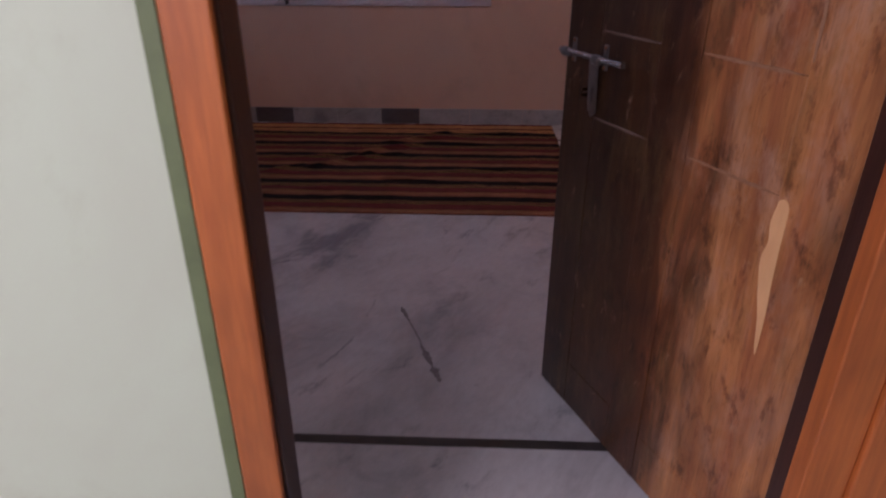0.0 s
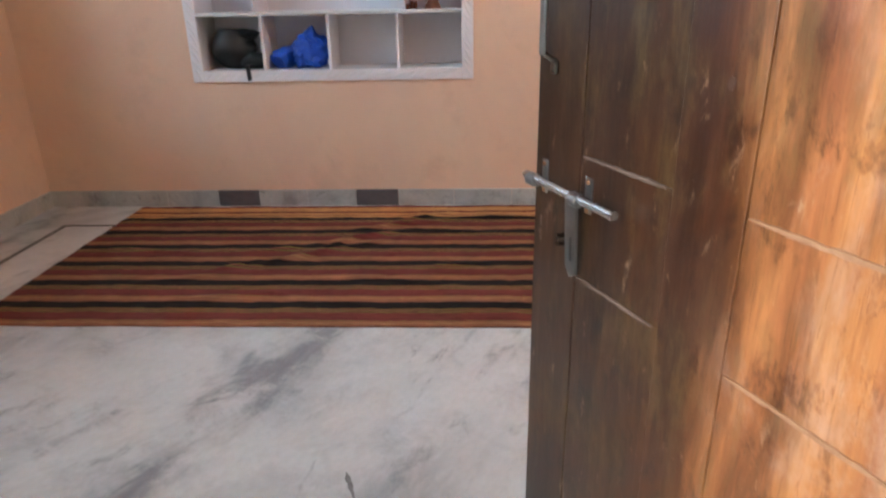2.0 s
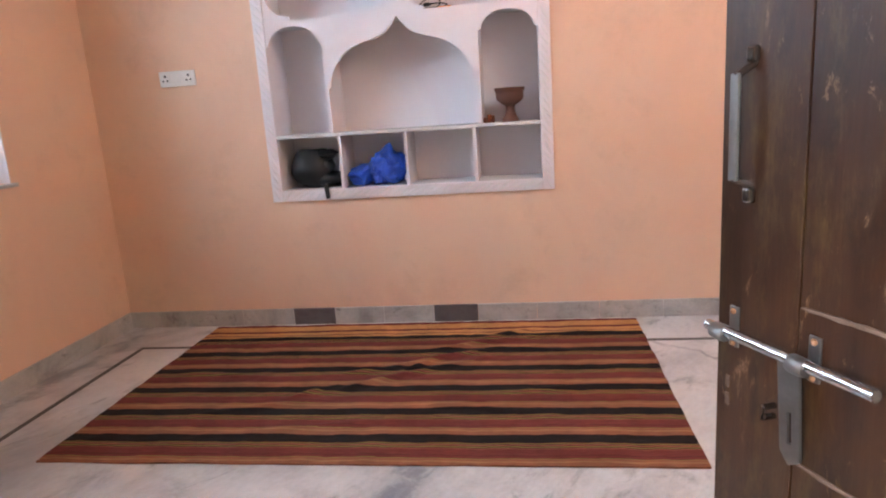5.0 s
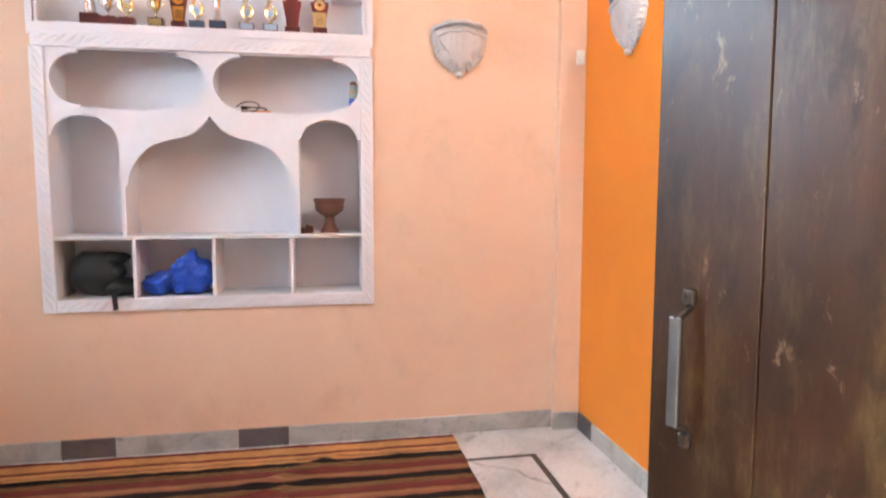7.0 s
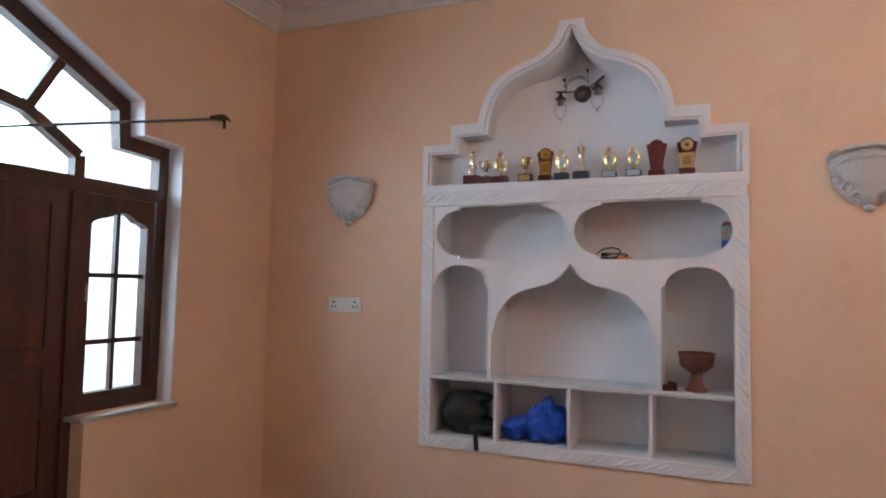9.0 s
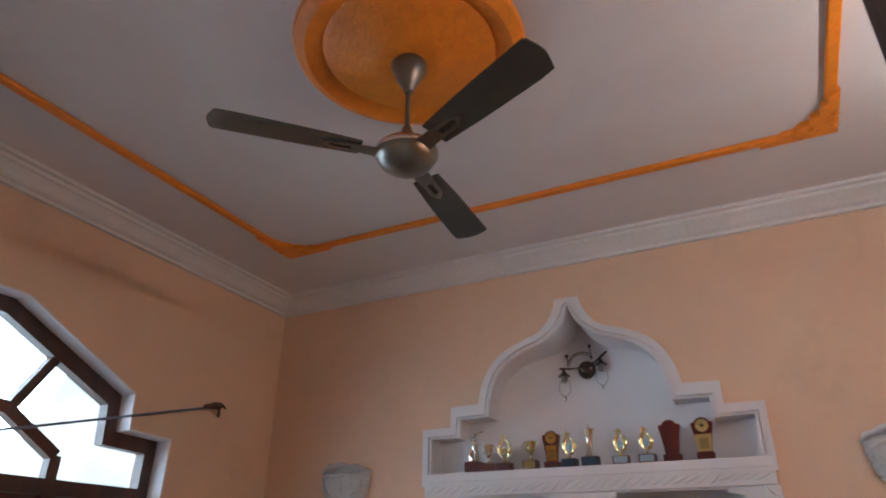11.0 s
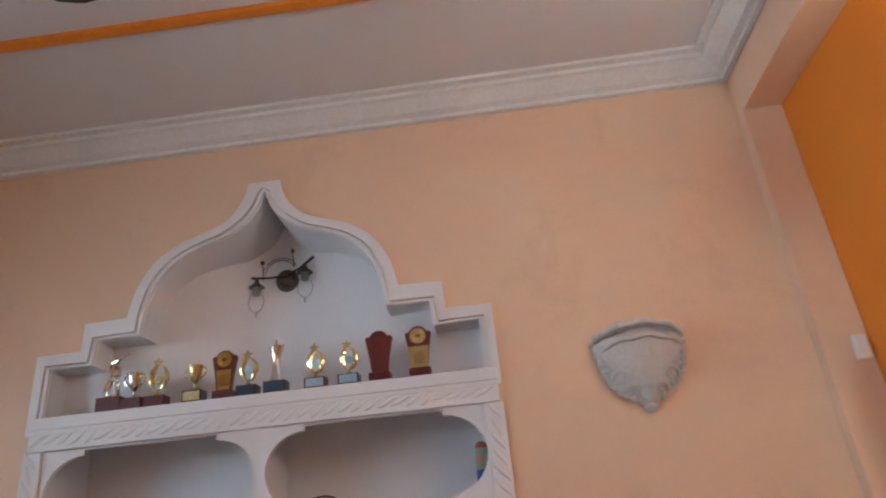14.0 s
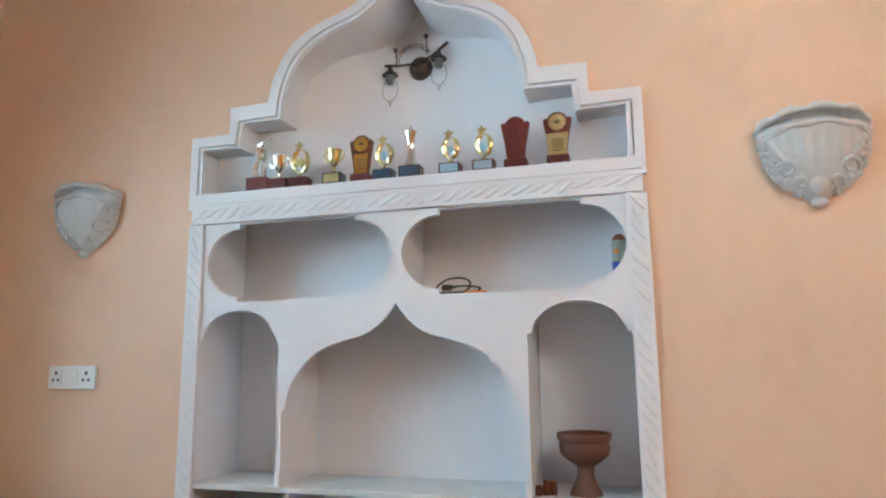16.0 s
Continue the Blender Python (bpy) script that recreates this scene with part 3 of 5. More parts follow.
# skirting of marble pieces
sk = structure(thing("baseboard", (0, 0, 0), "marble skirting tiles along the walls, grey with dark pieces", "skirting"), "marble skirting tiles along the walls, grey with dark pieces", "skirting")
xs = [XW, -0.62, -0.28, 0.044, 0.30, 0.60, 0.90, 1.16, 1.50, 1.85, 2.2, 2.628]
for i, (a, b) in enumerate(zip(xs, xs[1:])):
    part("skirting_tile", boxed(a + 0.001, b - 0.001, -0.013, 0.0, 0, 0.1, bevel=0.002), MARBLE_DK if i in (3, 6) else MARBLE_SK, sk)
part("skirting_tile", boxed(2.616, XE - 0.014, -0.068, -0.056, 0, 0.1, bevel=0.002), MARBLE_SK, sk)
ys = [-0.07, -0.26, -0.62, -1.1, -1.6, -2.1, -2.6, -3.1, YS]
for i, (a, b) in enumerate(zip(ys, ys[1:])):
    part("skirting_tile", boxed(XE - 0.013, XE, b + 0.001, a - 0.001, 0, 0.1, bevel=0.002), MARBLE_DK if i == 0 else MARBLE_SK, sk)
for a, b in ((-0.014, -0.36), (-0.36, -0.62), (-0.62, -0.9), (-0.9, -1.21), (-2.49, -2.8), (-2.8, -3.2), (-3.2, YS)):
    part("skirting_tile", boxed(XW, XW + 0.013, b + 0.001, a - 0.001, 0, 0.1, bevel=0.002), MARBLE_SK, sk)

# cornice, swept along three sides
cor = structure(thing("cornice", (0, 0, 0), "white stepped plaster cornice under the ceiling", "cornice"), "white stepped plaster cornice under the ceiling", "cornice")
prof = [(0, 3.152), (0.022, 3.152), (0.022, 3.167), (0.045, 3.177), (0.085, 3.215), (0.10, 3.22), (0.10, 3.235), (0.128, 3.235), (0.128, ZC), (0, ZC)]


def cornice_run(corners):
    bm = bmesh.new()
    rings = []
    for (x, y), (nx, ny) in corners:
        rings.append([bm.verts.new((x + nx * d, y + ny * d, z)) for d, z in prof])
    for p, q in zip(rings, rings[1:]):
        for k in range(len(p) - 1):
            bm.faces.new((p[k], p[k + 1], q[k + 1], q[k]))
    return bm


BX = 2.633
part("cornice_run", cornice_run([((XW + 0.001, -0.001), (1, -1)), ((BX, -0.001), (-1, -1))]), PLASTER, cor)
part("cornice_run", cornice_run([((XW + 0.001, -0.001), (1, -1)), ((XW + 0.001, YS + 0.001), (1, 1))]), PLASTER, cor)
part("cornice_run", cornice_run([((BX, -0.001), (-1, -1)), ((BX, YS + 0.001), (-1, 1))]), PLASTER, cor)
part("cornice_run", cornice_run([((XW + 0.001, YS + 0.001), (1, 1)), ((BX, YS + 0.001), (-1, 1))]), PLASTER, cor)

# orange moulding on the ceiling
mould = structure(thing("ceiling_moulding", (0, 0, ZC), "orange painted plaster moulding forming a frame on the ceiling", "moulding"),
                  "orange painted plaster moulding forming a frame on the ceiling", "moulding")
MX0, MX1, MY0, MY1 = -0.53, 2.06, -2.96, -0.585
for x0, x1, y0, y1 in ((MX0, MX1, MY1 - 0.04, MY1), (MX0, MX1, MY0, MY0 + 0.04), (MX0, MX0 + 0.04, MY0 + 0.04, MY1 - 0.04), (MX1 - 0.04, MX1, MY0 + 0.04, MY1 - 0.04)):
    part("moulding_strip", boxed(x0, x1, y0, y1, -0.018, 0.001, bevel=0.006), ORANGEPLASTER, mould)


def flourish(cx, cy, sx, sy):
    rnd = random.Random(5)
    bm = bmesh.new()
    pts = [(0.0, 0.0), (-0.27, 0.0), (-0.25, -0.035), (-0.21, -0.035), (-0.19, -0.055), (-0.15, -0.06), (-0.125, -0.09), (-0.095, -0.10), (-0.09, -0.13), (-0.06, -0.15), (-0.055, -0.19), (-0.035, -0.21), (-0.035, -0.25), (0.0, -0.27)]
    prism(bm, [(cx + sx * u, cy + sy * v) for u, v in pts], (), "z", -0.024, 0.001)
    for k in range(26):
        a, b = rnd.uniform(0.01, 0.2), rnd.uniform(0.01, 0.2)
        if a + b < 0.2:
            ball(bm, (cx - sx * a * 0.85, cy - sy * b * 0.85, -0.022), rnd.uniform(0.008, 0.018), 1, 1, 0.6, 8, 6)
    return bm


for cx, cy, sx, sy in ((MX1 + 0.008, MY1 + 0.008, 1, 1), (MX0 - 0.008, MY1 + 0.008, -1, 1), (MX1 + 0.008, MY0 - 0.008, 1, -1), (MX0 - 0.008, MY0 - 0.008, -1, -1)):
    part("corner_flourish", flourish(cx, cy, sx, sy), ORANGEPLASTER, mould, smooth=True)

FX, FY = 0.815, -1.655
part("ceiling_rose", lathe(bmesh.new(), [(0.375, 0.0), (0.37, -0.022), (0.335, -0.038), (0.31, -0.022), (0.28, -0.016), (0.262, -0.03), (0.15, -0.035), (0.13, -0.05), (0.07, -0.055), (0.0, -0.055)], 48, (FX, FY, 0)),
     ORANGEPLASTER, mould, smooth=True)

# ---- entrance frame and door ----
ef = structure(thing("door_1", ((JL + JR) / 2, (YO + YS) / 2, 0), "entrance door frame painted orange with dark inner faces", "door frame"), "entrance door frame painted orange with dark inner faces", "door frame")


def local(parent, bm):
    bmesh.ops.translate(bm, vec=-Vector(parent.location), verts=bm.verts)
    return bm


LJ, RJ = 1.221, 1.987
part("jamb", local(ef, boxed(JL, LJ, YO - 0.02, YO - 0.007, 0, 2.12, bevel=0.003)), FRAMEWOOD, ef)
part("jamb", local(ef, boxed(RJ, JR, YO - 0.02, YO + 0.02, 0, 2.12, bevel=0.003)), FRAMEWOOD, ef)
part("head", local(ef, boxed(LJ + 0.006, RJ - 0.003, YO - 0.02, YS - 0.012, 2.045, 2.12, bevel=0.003)), FRAMEWOOD, ef)
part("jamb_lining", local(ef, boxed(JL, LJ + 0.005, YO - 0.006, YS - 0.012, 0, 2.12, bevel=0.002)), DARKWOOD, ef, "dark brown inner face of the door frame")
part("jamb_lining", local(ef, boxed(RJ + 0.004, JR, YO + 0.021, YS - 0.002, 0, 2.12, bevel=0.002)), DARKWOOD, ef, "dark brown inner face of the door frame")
part("architrave", local(ef, boxed(JR + 0.001, JR + 0.1, YO - 0.028, YO + 0.0, 0, 2.12, bevel=0.004)), FRAMEWOOD, ef)

# the open leaf: s runs from its free edge to the hinge
LEAFLEN = 0.82
leaf_dir = Vector((0.41, -0.9121))
leaf = thing("wooden_door", (1.719, -2.783, 0.0), "heavy brown varnished panelled door standing open, scuffed and worn", "door")
leaf.matrix_world = Matrix.Translation((1.719, -2.783, 0.0)) @ Matrix.Rotation(math.atan2(leaf_dir.y, leaf_dir.x), 4, "Z")
# in the leaf's own space x is s, the room side faces -y


def leaf_part(name, bm, material, parent=leaf, label="", smooth=False):
    return part(name, bm, material, parent, label, smooth)


T0, T1 = 0.0, 0.04


def lathe_x(x0, x1, r, y, z):
    """A short round sleeve lying along the leaf."""
    bm = lathe(bmesh.new(), [(r * 0.9, 0.0), (r, 0.002), (r, x1 - x0 - 0.002), (r * 0.9, x1 - x0)], 16)
    bmesh.ops.rotate(bm, cent=(0, 0, 0), matrix=Matrix.Rotation(radians(90), 3, "Y"), verts=bm.verts)
    bmesh.ops.translate(bm, vec=(x0, y, z), verts=bm.verts)
    return bm


def ragged_bead(p, q, w):
    """A low strip with uneven edges between two points of the leaf's face."""
    rb = random.Random(int(1000 * p[0] + 77 * p[1]))
    d = Vector((q[0] - p[0], q[1] - p[1]))
    n_ = max(8, int(d.length / 0.012))
    nx, nz = -d.y / d.length, d.x / d.length
    side = []
    for sgn in (1, -1):
        line = []
        for k in range(n_ + 1):
            f = k / n_
            g = 0.5 * w * sgn * (0.35 + 0.65 * min(1, 6 * f, 6 * (1 - f))) * rb.uniform(0.55, 1.25)
            line.append((p[0] + d.x * f + nx * g, p[1] + d.y * f + nz * g))
        side.append(line)
    return prism(bmesh.new(), side[0] + side[1][::-1], (), "y", T0 - 0.0013, T0 + 0.003)


cols = ((0.125, 0.315), (0.425, 0.64))
rows = ((0.14, 0.806), (0.99, 1.86))
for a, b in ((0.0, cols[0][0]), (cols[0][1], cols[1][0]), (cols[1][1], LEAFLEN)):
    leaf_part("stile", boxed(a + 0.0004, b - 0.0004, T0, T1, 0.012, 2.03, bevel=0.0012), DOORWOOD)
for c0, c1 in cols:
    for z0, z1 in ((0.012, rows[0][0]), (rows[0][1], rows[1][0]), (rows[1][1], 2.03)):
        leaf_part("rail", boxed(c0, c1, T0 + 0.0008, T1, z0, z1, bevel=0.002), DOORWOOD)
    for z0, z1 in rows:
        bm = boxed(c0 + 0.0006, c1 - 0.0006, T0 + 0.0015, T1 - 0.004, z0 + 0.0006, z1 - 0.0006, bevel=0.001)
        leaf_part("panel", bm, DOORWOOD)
    for z in (rows[0][1], rows[1][0]):
        leaf_part("panel_bead", ragged_bead((c0 + 0.004, z), (c1 - 0.01, z), 0.0055), SCUFF if c0 < 0.3 else PALESCUFF, label="dusty pale panel edge")
leaf_part("panel_bead", ragged_bead((cols[1][1] + 0.004, rows[1][0] + 0.02), (cols[1][1] - 0.003, rows[1][1] - 0.02), 0.010), PALESCUFF, label="dusty pale panel edge")
leaf_part("worn_knot", prism(bmesh.new(), [(0.383 + 0.005 * math.cos(a_), 1.118 + 0.007 * math.sin(a_)) for a_ in [math.pi * k / 7 for k in range(14)]], (), "y", T0 - 0.0009, T0 + 0.002), KNOT, label="dark round knot")
chip = smooth_line([(0.668, 0.795), (0.652, 0.75), (0.655, 0.715), (0.64, 0.68), (0.648, 0.62), (0.662, 0.565), (0.668, 0.51), (0.676, 0.50), (0.686, 0.58), (0.688, 0.65), (0.694, 0.72), (0.70, 0.785), (0.685, 0.80)], 3)
chip = [(0.676 + (u - 0.672) * 0.62 - 0.009 - 0.07 * (v - 0.5), 0.805 - (0.80 - v) * 0.92) for u, v in chip]
leaf_part("chipped_patch", prism(bmesh.new(), chip, (), "y", T0 - 0.0012, T0 + 0.004), BARE, label="bare wood where the veneer has split off")
# tower bolt with hasp
bm = tube(bmesh.new(), [(0.008, -0.022, 0.938), (0.24, -0.022, 0.938)], 0.0068, 14)
bolt = leaf_part("tower_bolt", bm, STEEL, label="bright steel sliding bolt", smooth=True)
for s in (0.03, 0.15):
    b2 = boxed(s - 0.008, s + 0.008, -0.002, 0.001, 0.912, 0.964, bevel=0.001)
    part("bolt_keeper", b2, DULLSTEEL, bolt)
    part("saddle", lathe_x(s - 0.011, s + 0.011, 0.0105, -0.022, 0.935), DULLSTEEL, bolt, smooth=True)
    for z in (0.917, 0.958):
        part("screw", ball(bmesh.new(), (s, -0.003, z), 0.0042, 1, 0.6, 1, 10, 6), PALESCUFF, bolt, "paint-smeared screw head", True)
hasp = prism(bmesh.new(), [(0.118, 0.93), (0.148, 0.93), (0.155, 0.822), (0.140, 0.812), (0.127, 0.826)], [[(0.135, 0.875), (0.137, 0.838), (0.143, 0.838), (0.141, 0.875)]], "y", -0.019, -0.0155)
part("hasp", hasp, DULLSTEEL, bolt)
part("staple", tube(bmesh.new(), [(0.098, 0.002, 0.862), (0.098, -0.016, 0.863), (0.098, -0.016, 0.850), (0.098, 0.002, 0.849)], 0.004, 8), BRONZE, bolt, smooth=True)
for z in (0.838, 0.862):
    part("key_plate", boxed(0.018, 0.024, -0.0015, 0.001, z - 0.008, z + 0.008), SCUFF, bolt)
# pull handle
hb = tube(bmesh.new(), [(0.050, 0.0, 1.252), (0.050, -0.012, 1.246), (0.047, -0.024, 1.238)], 0.0042, 8)
handle = leaf_part("pull_handle", hb, BRONZE, label="flat steel pull handle", smooth=True)
part("grip", boxed(0.040, 0.054, -0.026, -0.0215, 1.122, 1.242, bevel=0.0018), DULLSTEEL, handle)
part("handle_post", tube(bmesh.new(), [(0.050, 0.0, 1.112), (0.050, -0.012, 1.118), (0.047, -0.024, 1.126)], 0.0042, 8), BRONZE, handle, smooth=True)
for z in (1.104, 1.262):
    part("handle_lug", boxed(0.042, 0.057, -0.008, 0.001, z - 0.009, z + 0.009, bevel=0.003), BRONZE, handle)
for z in (0.25, 1.0, 1.8):
    leaf_part("hinge", boxed(LEAFLEN - 0.03, LEAFLEN + 0.004, -0.003, 0.001, z - 0.05, z + 0.05), DULLSTEEL)

# ---- window and garden door of the west wall ----
win = structure(thing("window_1", (XW - 0.13, WY, 1.02), "dark brown wooden fanlight window with bright panes", "window"), "dark brown wooden fanlight window with bright panes", "window")
FA, FB = XW - 0.15, XW - 0.09


def wpart(name, bm, material, parent=win, label="", smooth=False):
    return part(name, local(win, bm), material, parent, label, smooth)


def mirror(p):
    return (2 * WY - p[0], p[1])


bm = bmesh.new()
inset = [(-0.80, 1.06), (-0.785, 2.215), (-1.025, 2.225), (-1.04, 2.405), (-1.60, 2.672)]
prism(bm, [(p[0], p[1]) for p in opening[:10]], [inset + [mirror(p) for p in reversed(inset)]], "x", FA, FB)
wpart("window_frame", bm, DARKWOOD)
wpart("transom", boxed(FA + 0.003, FB + 0.006, -2.915, -0.785, 1.99, 2.055), DARKWOOD)
for y in (-1.225, 2 * WY + 1.225):
    wpart("mullion", boxed(FA + 0.002, FB + 0.010, y - 0.035, y + 0.035, 1.005, 1.989), DARKWOOD)
    wpart("door_post", boxed(FA + 0.002, FB + 0.010, y - 0.035, y + 0.035, 0.0, 1.004), DARKWOOD)
# fan bars
bm = bmesh.new()
inner = [(-1.225, 2.055), (-1.225, 2.15), (-1.48, 2.305), (WY, 2.375)]
for line in (inner, [mirror(p) for p in inner]):
    for p, q in zip(line, line[1:]):
        bar(bm, p, q, 0.05, "x", FA + 0.008, FB - 0.003)
wpart("fan_arch", bm, DARKWOOD)
for p, q in (((-1.47, 2.305), (-1.325, 2.56)), ((WY, 2.37), (WY, 2.69))):
    wpart("fan_bar", bar(bmesh.new(), p, q, 0.042, "x", FA + 0.005, FB - 0.005), DARKWOOD)
wpart("fan_bar", bar(bmesh.new(), mirror((-1.47, 2.305)), mirror((-1.325, 2.56)), 0.042, "x", FA + 0.005, FB - 0.005), DARKWOOD)
GX = (FA + FB) / 2
side_pane = [(-0.785, 2.055), (-0.785, 2.215), (-1.025, 2.225), (-1.04, 2.405), (-1.32, 2.54), (-1.475, 2.305), (-1.225, 2.15), (-1.225, 2.055)]
top_pane = [(-1.32, 2.54), (-1.60, 2.672), (WY, 2.672), (WY, 2.375), (-1.475, 2.305)]
fan_pane = [(-1.225, 2.055), (-1.225, 2.15), (-1.48, 2.305), (WY, 2.375), (WY, 2.055)]
for poly in (side_pane, top_pane, fan_pane):
    for pl in (poly, [mirror(p) for p in poly]):
        ob = wpart("pane", prism(bmesh.new(), pl, (), "x", GX - 0.002, GX + 0.002), GLASS)
        ob.visible_shadow = False


def casement(flip):
    f = (lambda p: mirror(p)) if flip else (lambda p: p)
    out = [(-0.802, 1.062), (-0.802, 1.988), (-1.188, 1.988), (-1.188, 1.062)]
    arch = [(-0.84, 1.858), (-0.87, 1.876), (-0.90, 1.881), (-0.92, 1.90), (-0.96, 1.918), (-1.01, 1.918), (-1.05, 1.893), (-1.08, 1.885), (-1.11, 1.878), (-1.14, 1.865), (-1.152, 1.853)]
    ins = [(-0.84, 1.09)] + arch + [(-1.152, 1.09)]
    c = wpart("casement", prism(bmesh.new(), [f(p) for p in out], [[f(p) for p in ins]], "x", FA + 0.006, FB - 0.002), DARKWOOD)
    lo, hi = sorted((f((-0.84, 0))[0], f((-1.152, 0))[0]))
    mid = (lo + hi) / 2
    part("glazing_bar", local(win, boxed(GX - 0.012, GX + 0.012, mid - 0.011, mid + 0.011, 1.09, 1.918)), DARKWOOD, c)
    for z in (1.315, 1.62):
        part("glazing_bar", local(win, boxed(GX - 0.011, GX + 0.013, lo, hi, z - 0.011, z + 0.011)), DARKWOOD, c)
    for y0, y1 in ((lo, mid), (mid, hi)):
        for z0, z1 in ((1.09, 1.315), (1.315, 1.62), (1.62, 1.918)):
            ob = part("pane", local(win, boxed(GX - 0.002, GX + 0.002, y0, y1, z0, z1)), GLASS, c)
            ob.visible_shadow = False
    part("latch", local(win, boxed(FB - 0.003, FB + 0.012, f((-1.172, 0))[0] - 0.008, f((-1.172, 0))[0] + 0.008, 1.5, 1.58, bevel=0.003)), DULLSTEEL, c)


casement(False)
casement(True)
for y0, y1 in ((-1.25, -0.71), (-2.99, -2.45)):
    wpart("window_sill", boxed(XW - 0.1, XW + 0.025, y0, y1, 0.985, 1.004, bevel=0.004), MARBLE_SK)

gd = structure(thing("door_2", (XW - 0.13, WY, 0), "closed dark brown double door with raised panels", "door"), "closed dark brown double door with raised panels", "door")
for y0, y1 in ((WY + 0.001, -1.262), (2 * WY + 1.262, WY - 0.001)):
    bm = boxed(FA + 0.01, FB - 0.006, y0, y1, 0.015, 1.988, bevel=0.003)
    lf = part("door_leaf", local(gd, bm), LEAFWOOD, gd)
    for z0, z1 in ((0.14, 0.62), (0.74, 1.2), (1.32, 1.9)):
        top = smooth_line([(y0 + 0.1, z1 - 0.06), (y0 + 0.16, z1 - 0.02), ((y0 + y1) / 2, z1), (y1 - 0.16, z1 - 0.02), (y1 - 0.1, z1 - 0.06)], 4)
        part("raised_panel", local(gd, prism(bmesh.new(), [(y1 - 0.1, z0), (y0 + 0.1, z0)] + top, (), "x", FB - 0.008, FB + 0.004)), LEAFWOOD, lf)
        part("panel_moulding", local(gd, prism(bmesh.new(), [(y1 - 0.075, z0 - 0.025), (y0 + 0.075, z0 - 0.025), (y0 + 0.075, z1 + 0.03), (y1 - 0.075, z1 + 0.03)], [[(y1 - 0.088, z0 - 0.012), (y0 + 0.088, z0 - 0.012), (y0 + 0.088, z1 + 0.017), (y1 - 0.088, z1 + 0.017)]], "x", FB - 0.008, FB + 0.002)), DARKWOOD, lf)

for p, q in zip(opening[:10], opening[1:10]):
    wpart("reveal", bar(bmesh.new(), p, q, 0.008, "x", FB + 0.001, XW + 0.0012), WHITE, label="white painted window reveal")
structure(part("backdrop", boxed(-4.0, -3.98, -8.0, 4.0, -0.5, 7.0), DAY), "overcast bright daylight outside the window", "backdrop")

# cord stretched across the window wall
cord = thing("curtain_cord", (XW, -0.42, 2.5), "thin blue-grey cord stretched across the window from a wall hook", "cord")
bm = tube(bmesh.new(), [(-1.0 + 0.04 * k / 12, -0.48 - 2.47 * k / 12, 2.493 - 0.687 * k / 12) for k in range(13)], 0.006, 8)
part("line", local(cord, bm), CORD, cord, smooth=True)
rk = random.Random(8)
bm = tube(bmesh.new(), [(-1.03, -0.43, 2.503), (-1.0, -0.47, 2.498), (-0.995, -0.51, 2.492), (-0.99, -0.58, 2.472)], 0.013, 8, [0.8, 1.5, 1.3, 0.7])
tube(bm, [(-0.998, -0.48, 2.497), (-0.99, -0.476, 2.467), (-0.99, -0.477, 2.437)], 0.008, 6)
for k in range(7):
    y_, z_ = -0.45 - 0.02 * k, 2.505 - 0.004 * k
    tube(bm, [(-1.0, y_, z_), (-0.992 + rk.uniform(-0.01, 0.01), y_ + rk.uniform(-0.03, 0.03), z_ + rk.uniform(-0.02, 0.022))], 0.007, 5, [1.2, 0.5])
part("knot", local(cord, bm), RAG, cord, "knotted dark rag", True)

# ---- the display niche ----
ND = 0.27  # depth
niche = thing("display_niche", (CX, 0, 0.75), "white plaster display niche with onion-arch top and carved frame", "niche")


def npart(name, bm, material=WHITE, label="", smooth=False, parent=niche):
    return part(name, local(niche, bm), material, parent, label, smooth)


npart("back_panel", boxed(-0.03, 1.65, ND, ND + 0.03, 0.72, 3.0))
# lining of the arched top and of the square part
npart("arch_lining", prism(bmesh.new(), [(CX + u, v) for u, v in shrunk(half_out, 0.021)] + [(1.598, 2.13), (0.022, 2.13)] + [(CX - u, v) for u, v in reversed(shrunk(half_out, 0.021)) if u > 1e-4],
                           [cap_in], "y", 0.004, ND - 0.001))
for a, b in ((0.022, 0.062), (1.557, 1.598)):
    npart("side_panel", boxed(a, b, 0.004, ND - 0.001, 0.79, 2.129))
# the back of the arched part is hollowed like a shallow apse: deepest in the middle, shallow behind the stepped sides
apse = [(CX - 0.79 + 1.58 * k / 72, 0.085 + (ND - 0.093) * math.exp(-((-0.79 + 1.58 * k / 72) / 0.34) ** 2)) for k in range(73)]
npart("apse_panel", prism(bmesh.new(), apse + [(CX + 0.79, ND - 0.003), (CX - 0.79, ND - 0.003)], (), "z", 2.149, 2.985))
npart("bottom_panel", boxed(0.022, 1.598, 0.004, ND - 0.001, 0.771, 0.812), DUSTY)
# arched surround in two steps
npart("arch_surround", prism(bmesh.new(), cap_out, [both_sides([(u + 0.019 if u > 0.001 else 0.0, v + 0.014) for u, v in half_in], 2.147)], "y", -0.018, 0.003))
npart("arch_fillet", prism(bmesh.new(), both_sides([(u + 0.0205 if u > 0.001 else 0.0, v + 0.015) for u, v in half_in], 2.135), [cap_in], "y", -0.001, 0.0035))
npart("arch_bead", prism(bmesh.new(), both_sides([(u + 0.013 if u > 0.001 else 0.0, v + 0.009) for u, v in half_in], 2.135), [both_sides([(u + 0.002 if u > 0.001 else 0.0, v + 0.0015) for u, v in half_in], 2.147)], "y", -0.013, -0.0006))
# trophy shelf with its carved band
npart("top_shelf", boxed(0.010, 1.610, -0.022, ND - 0.002, 2.105, 2.147, bevel=0.003))


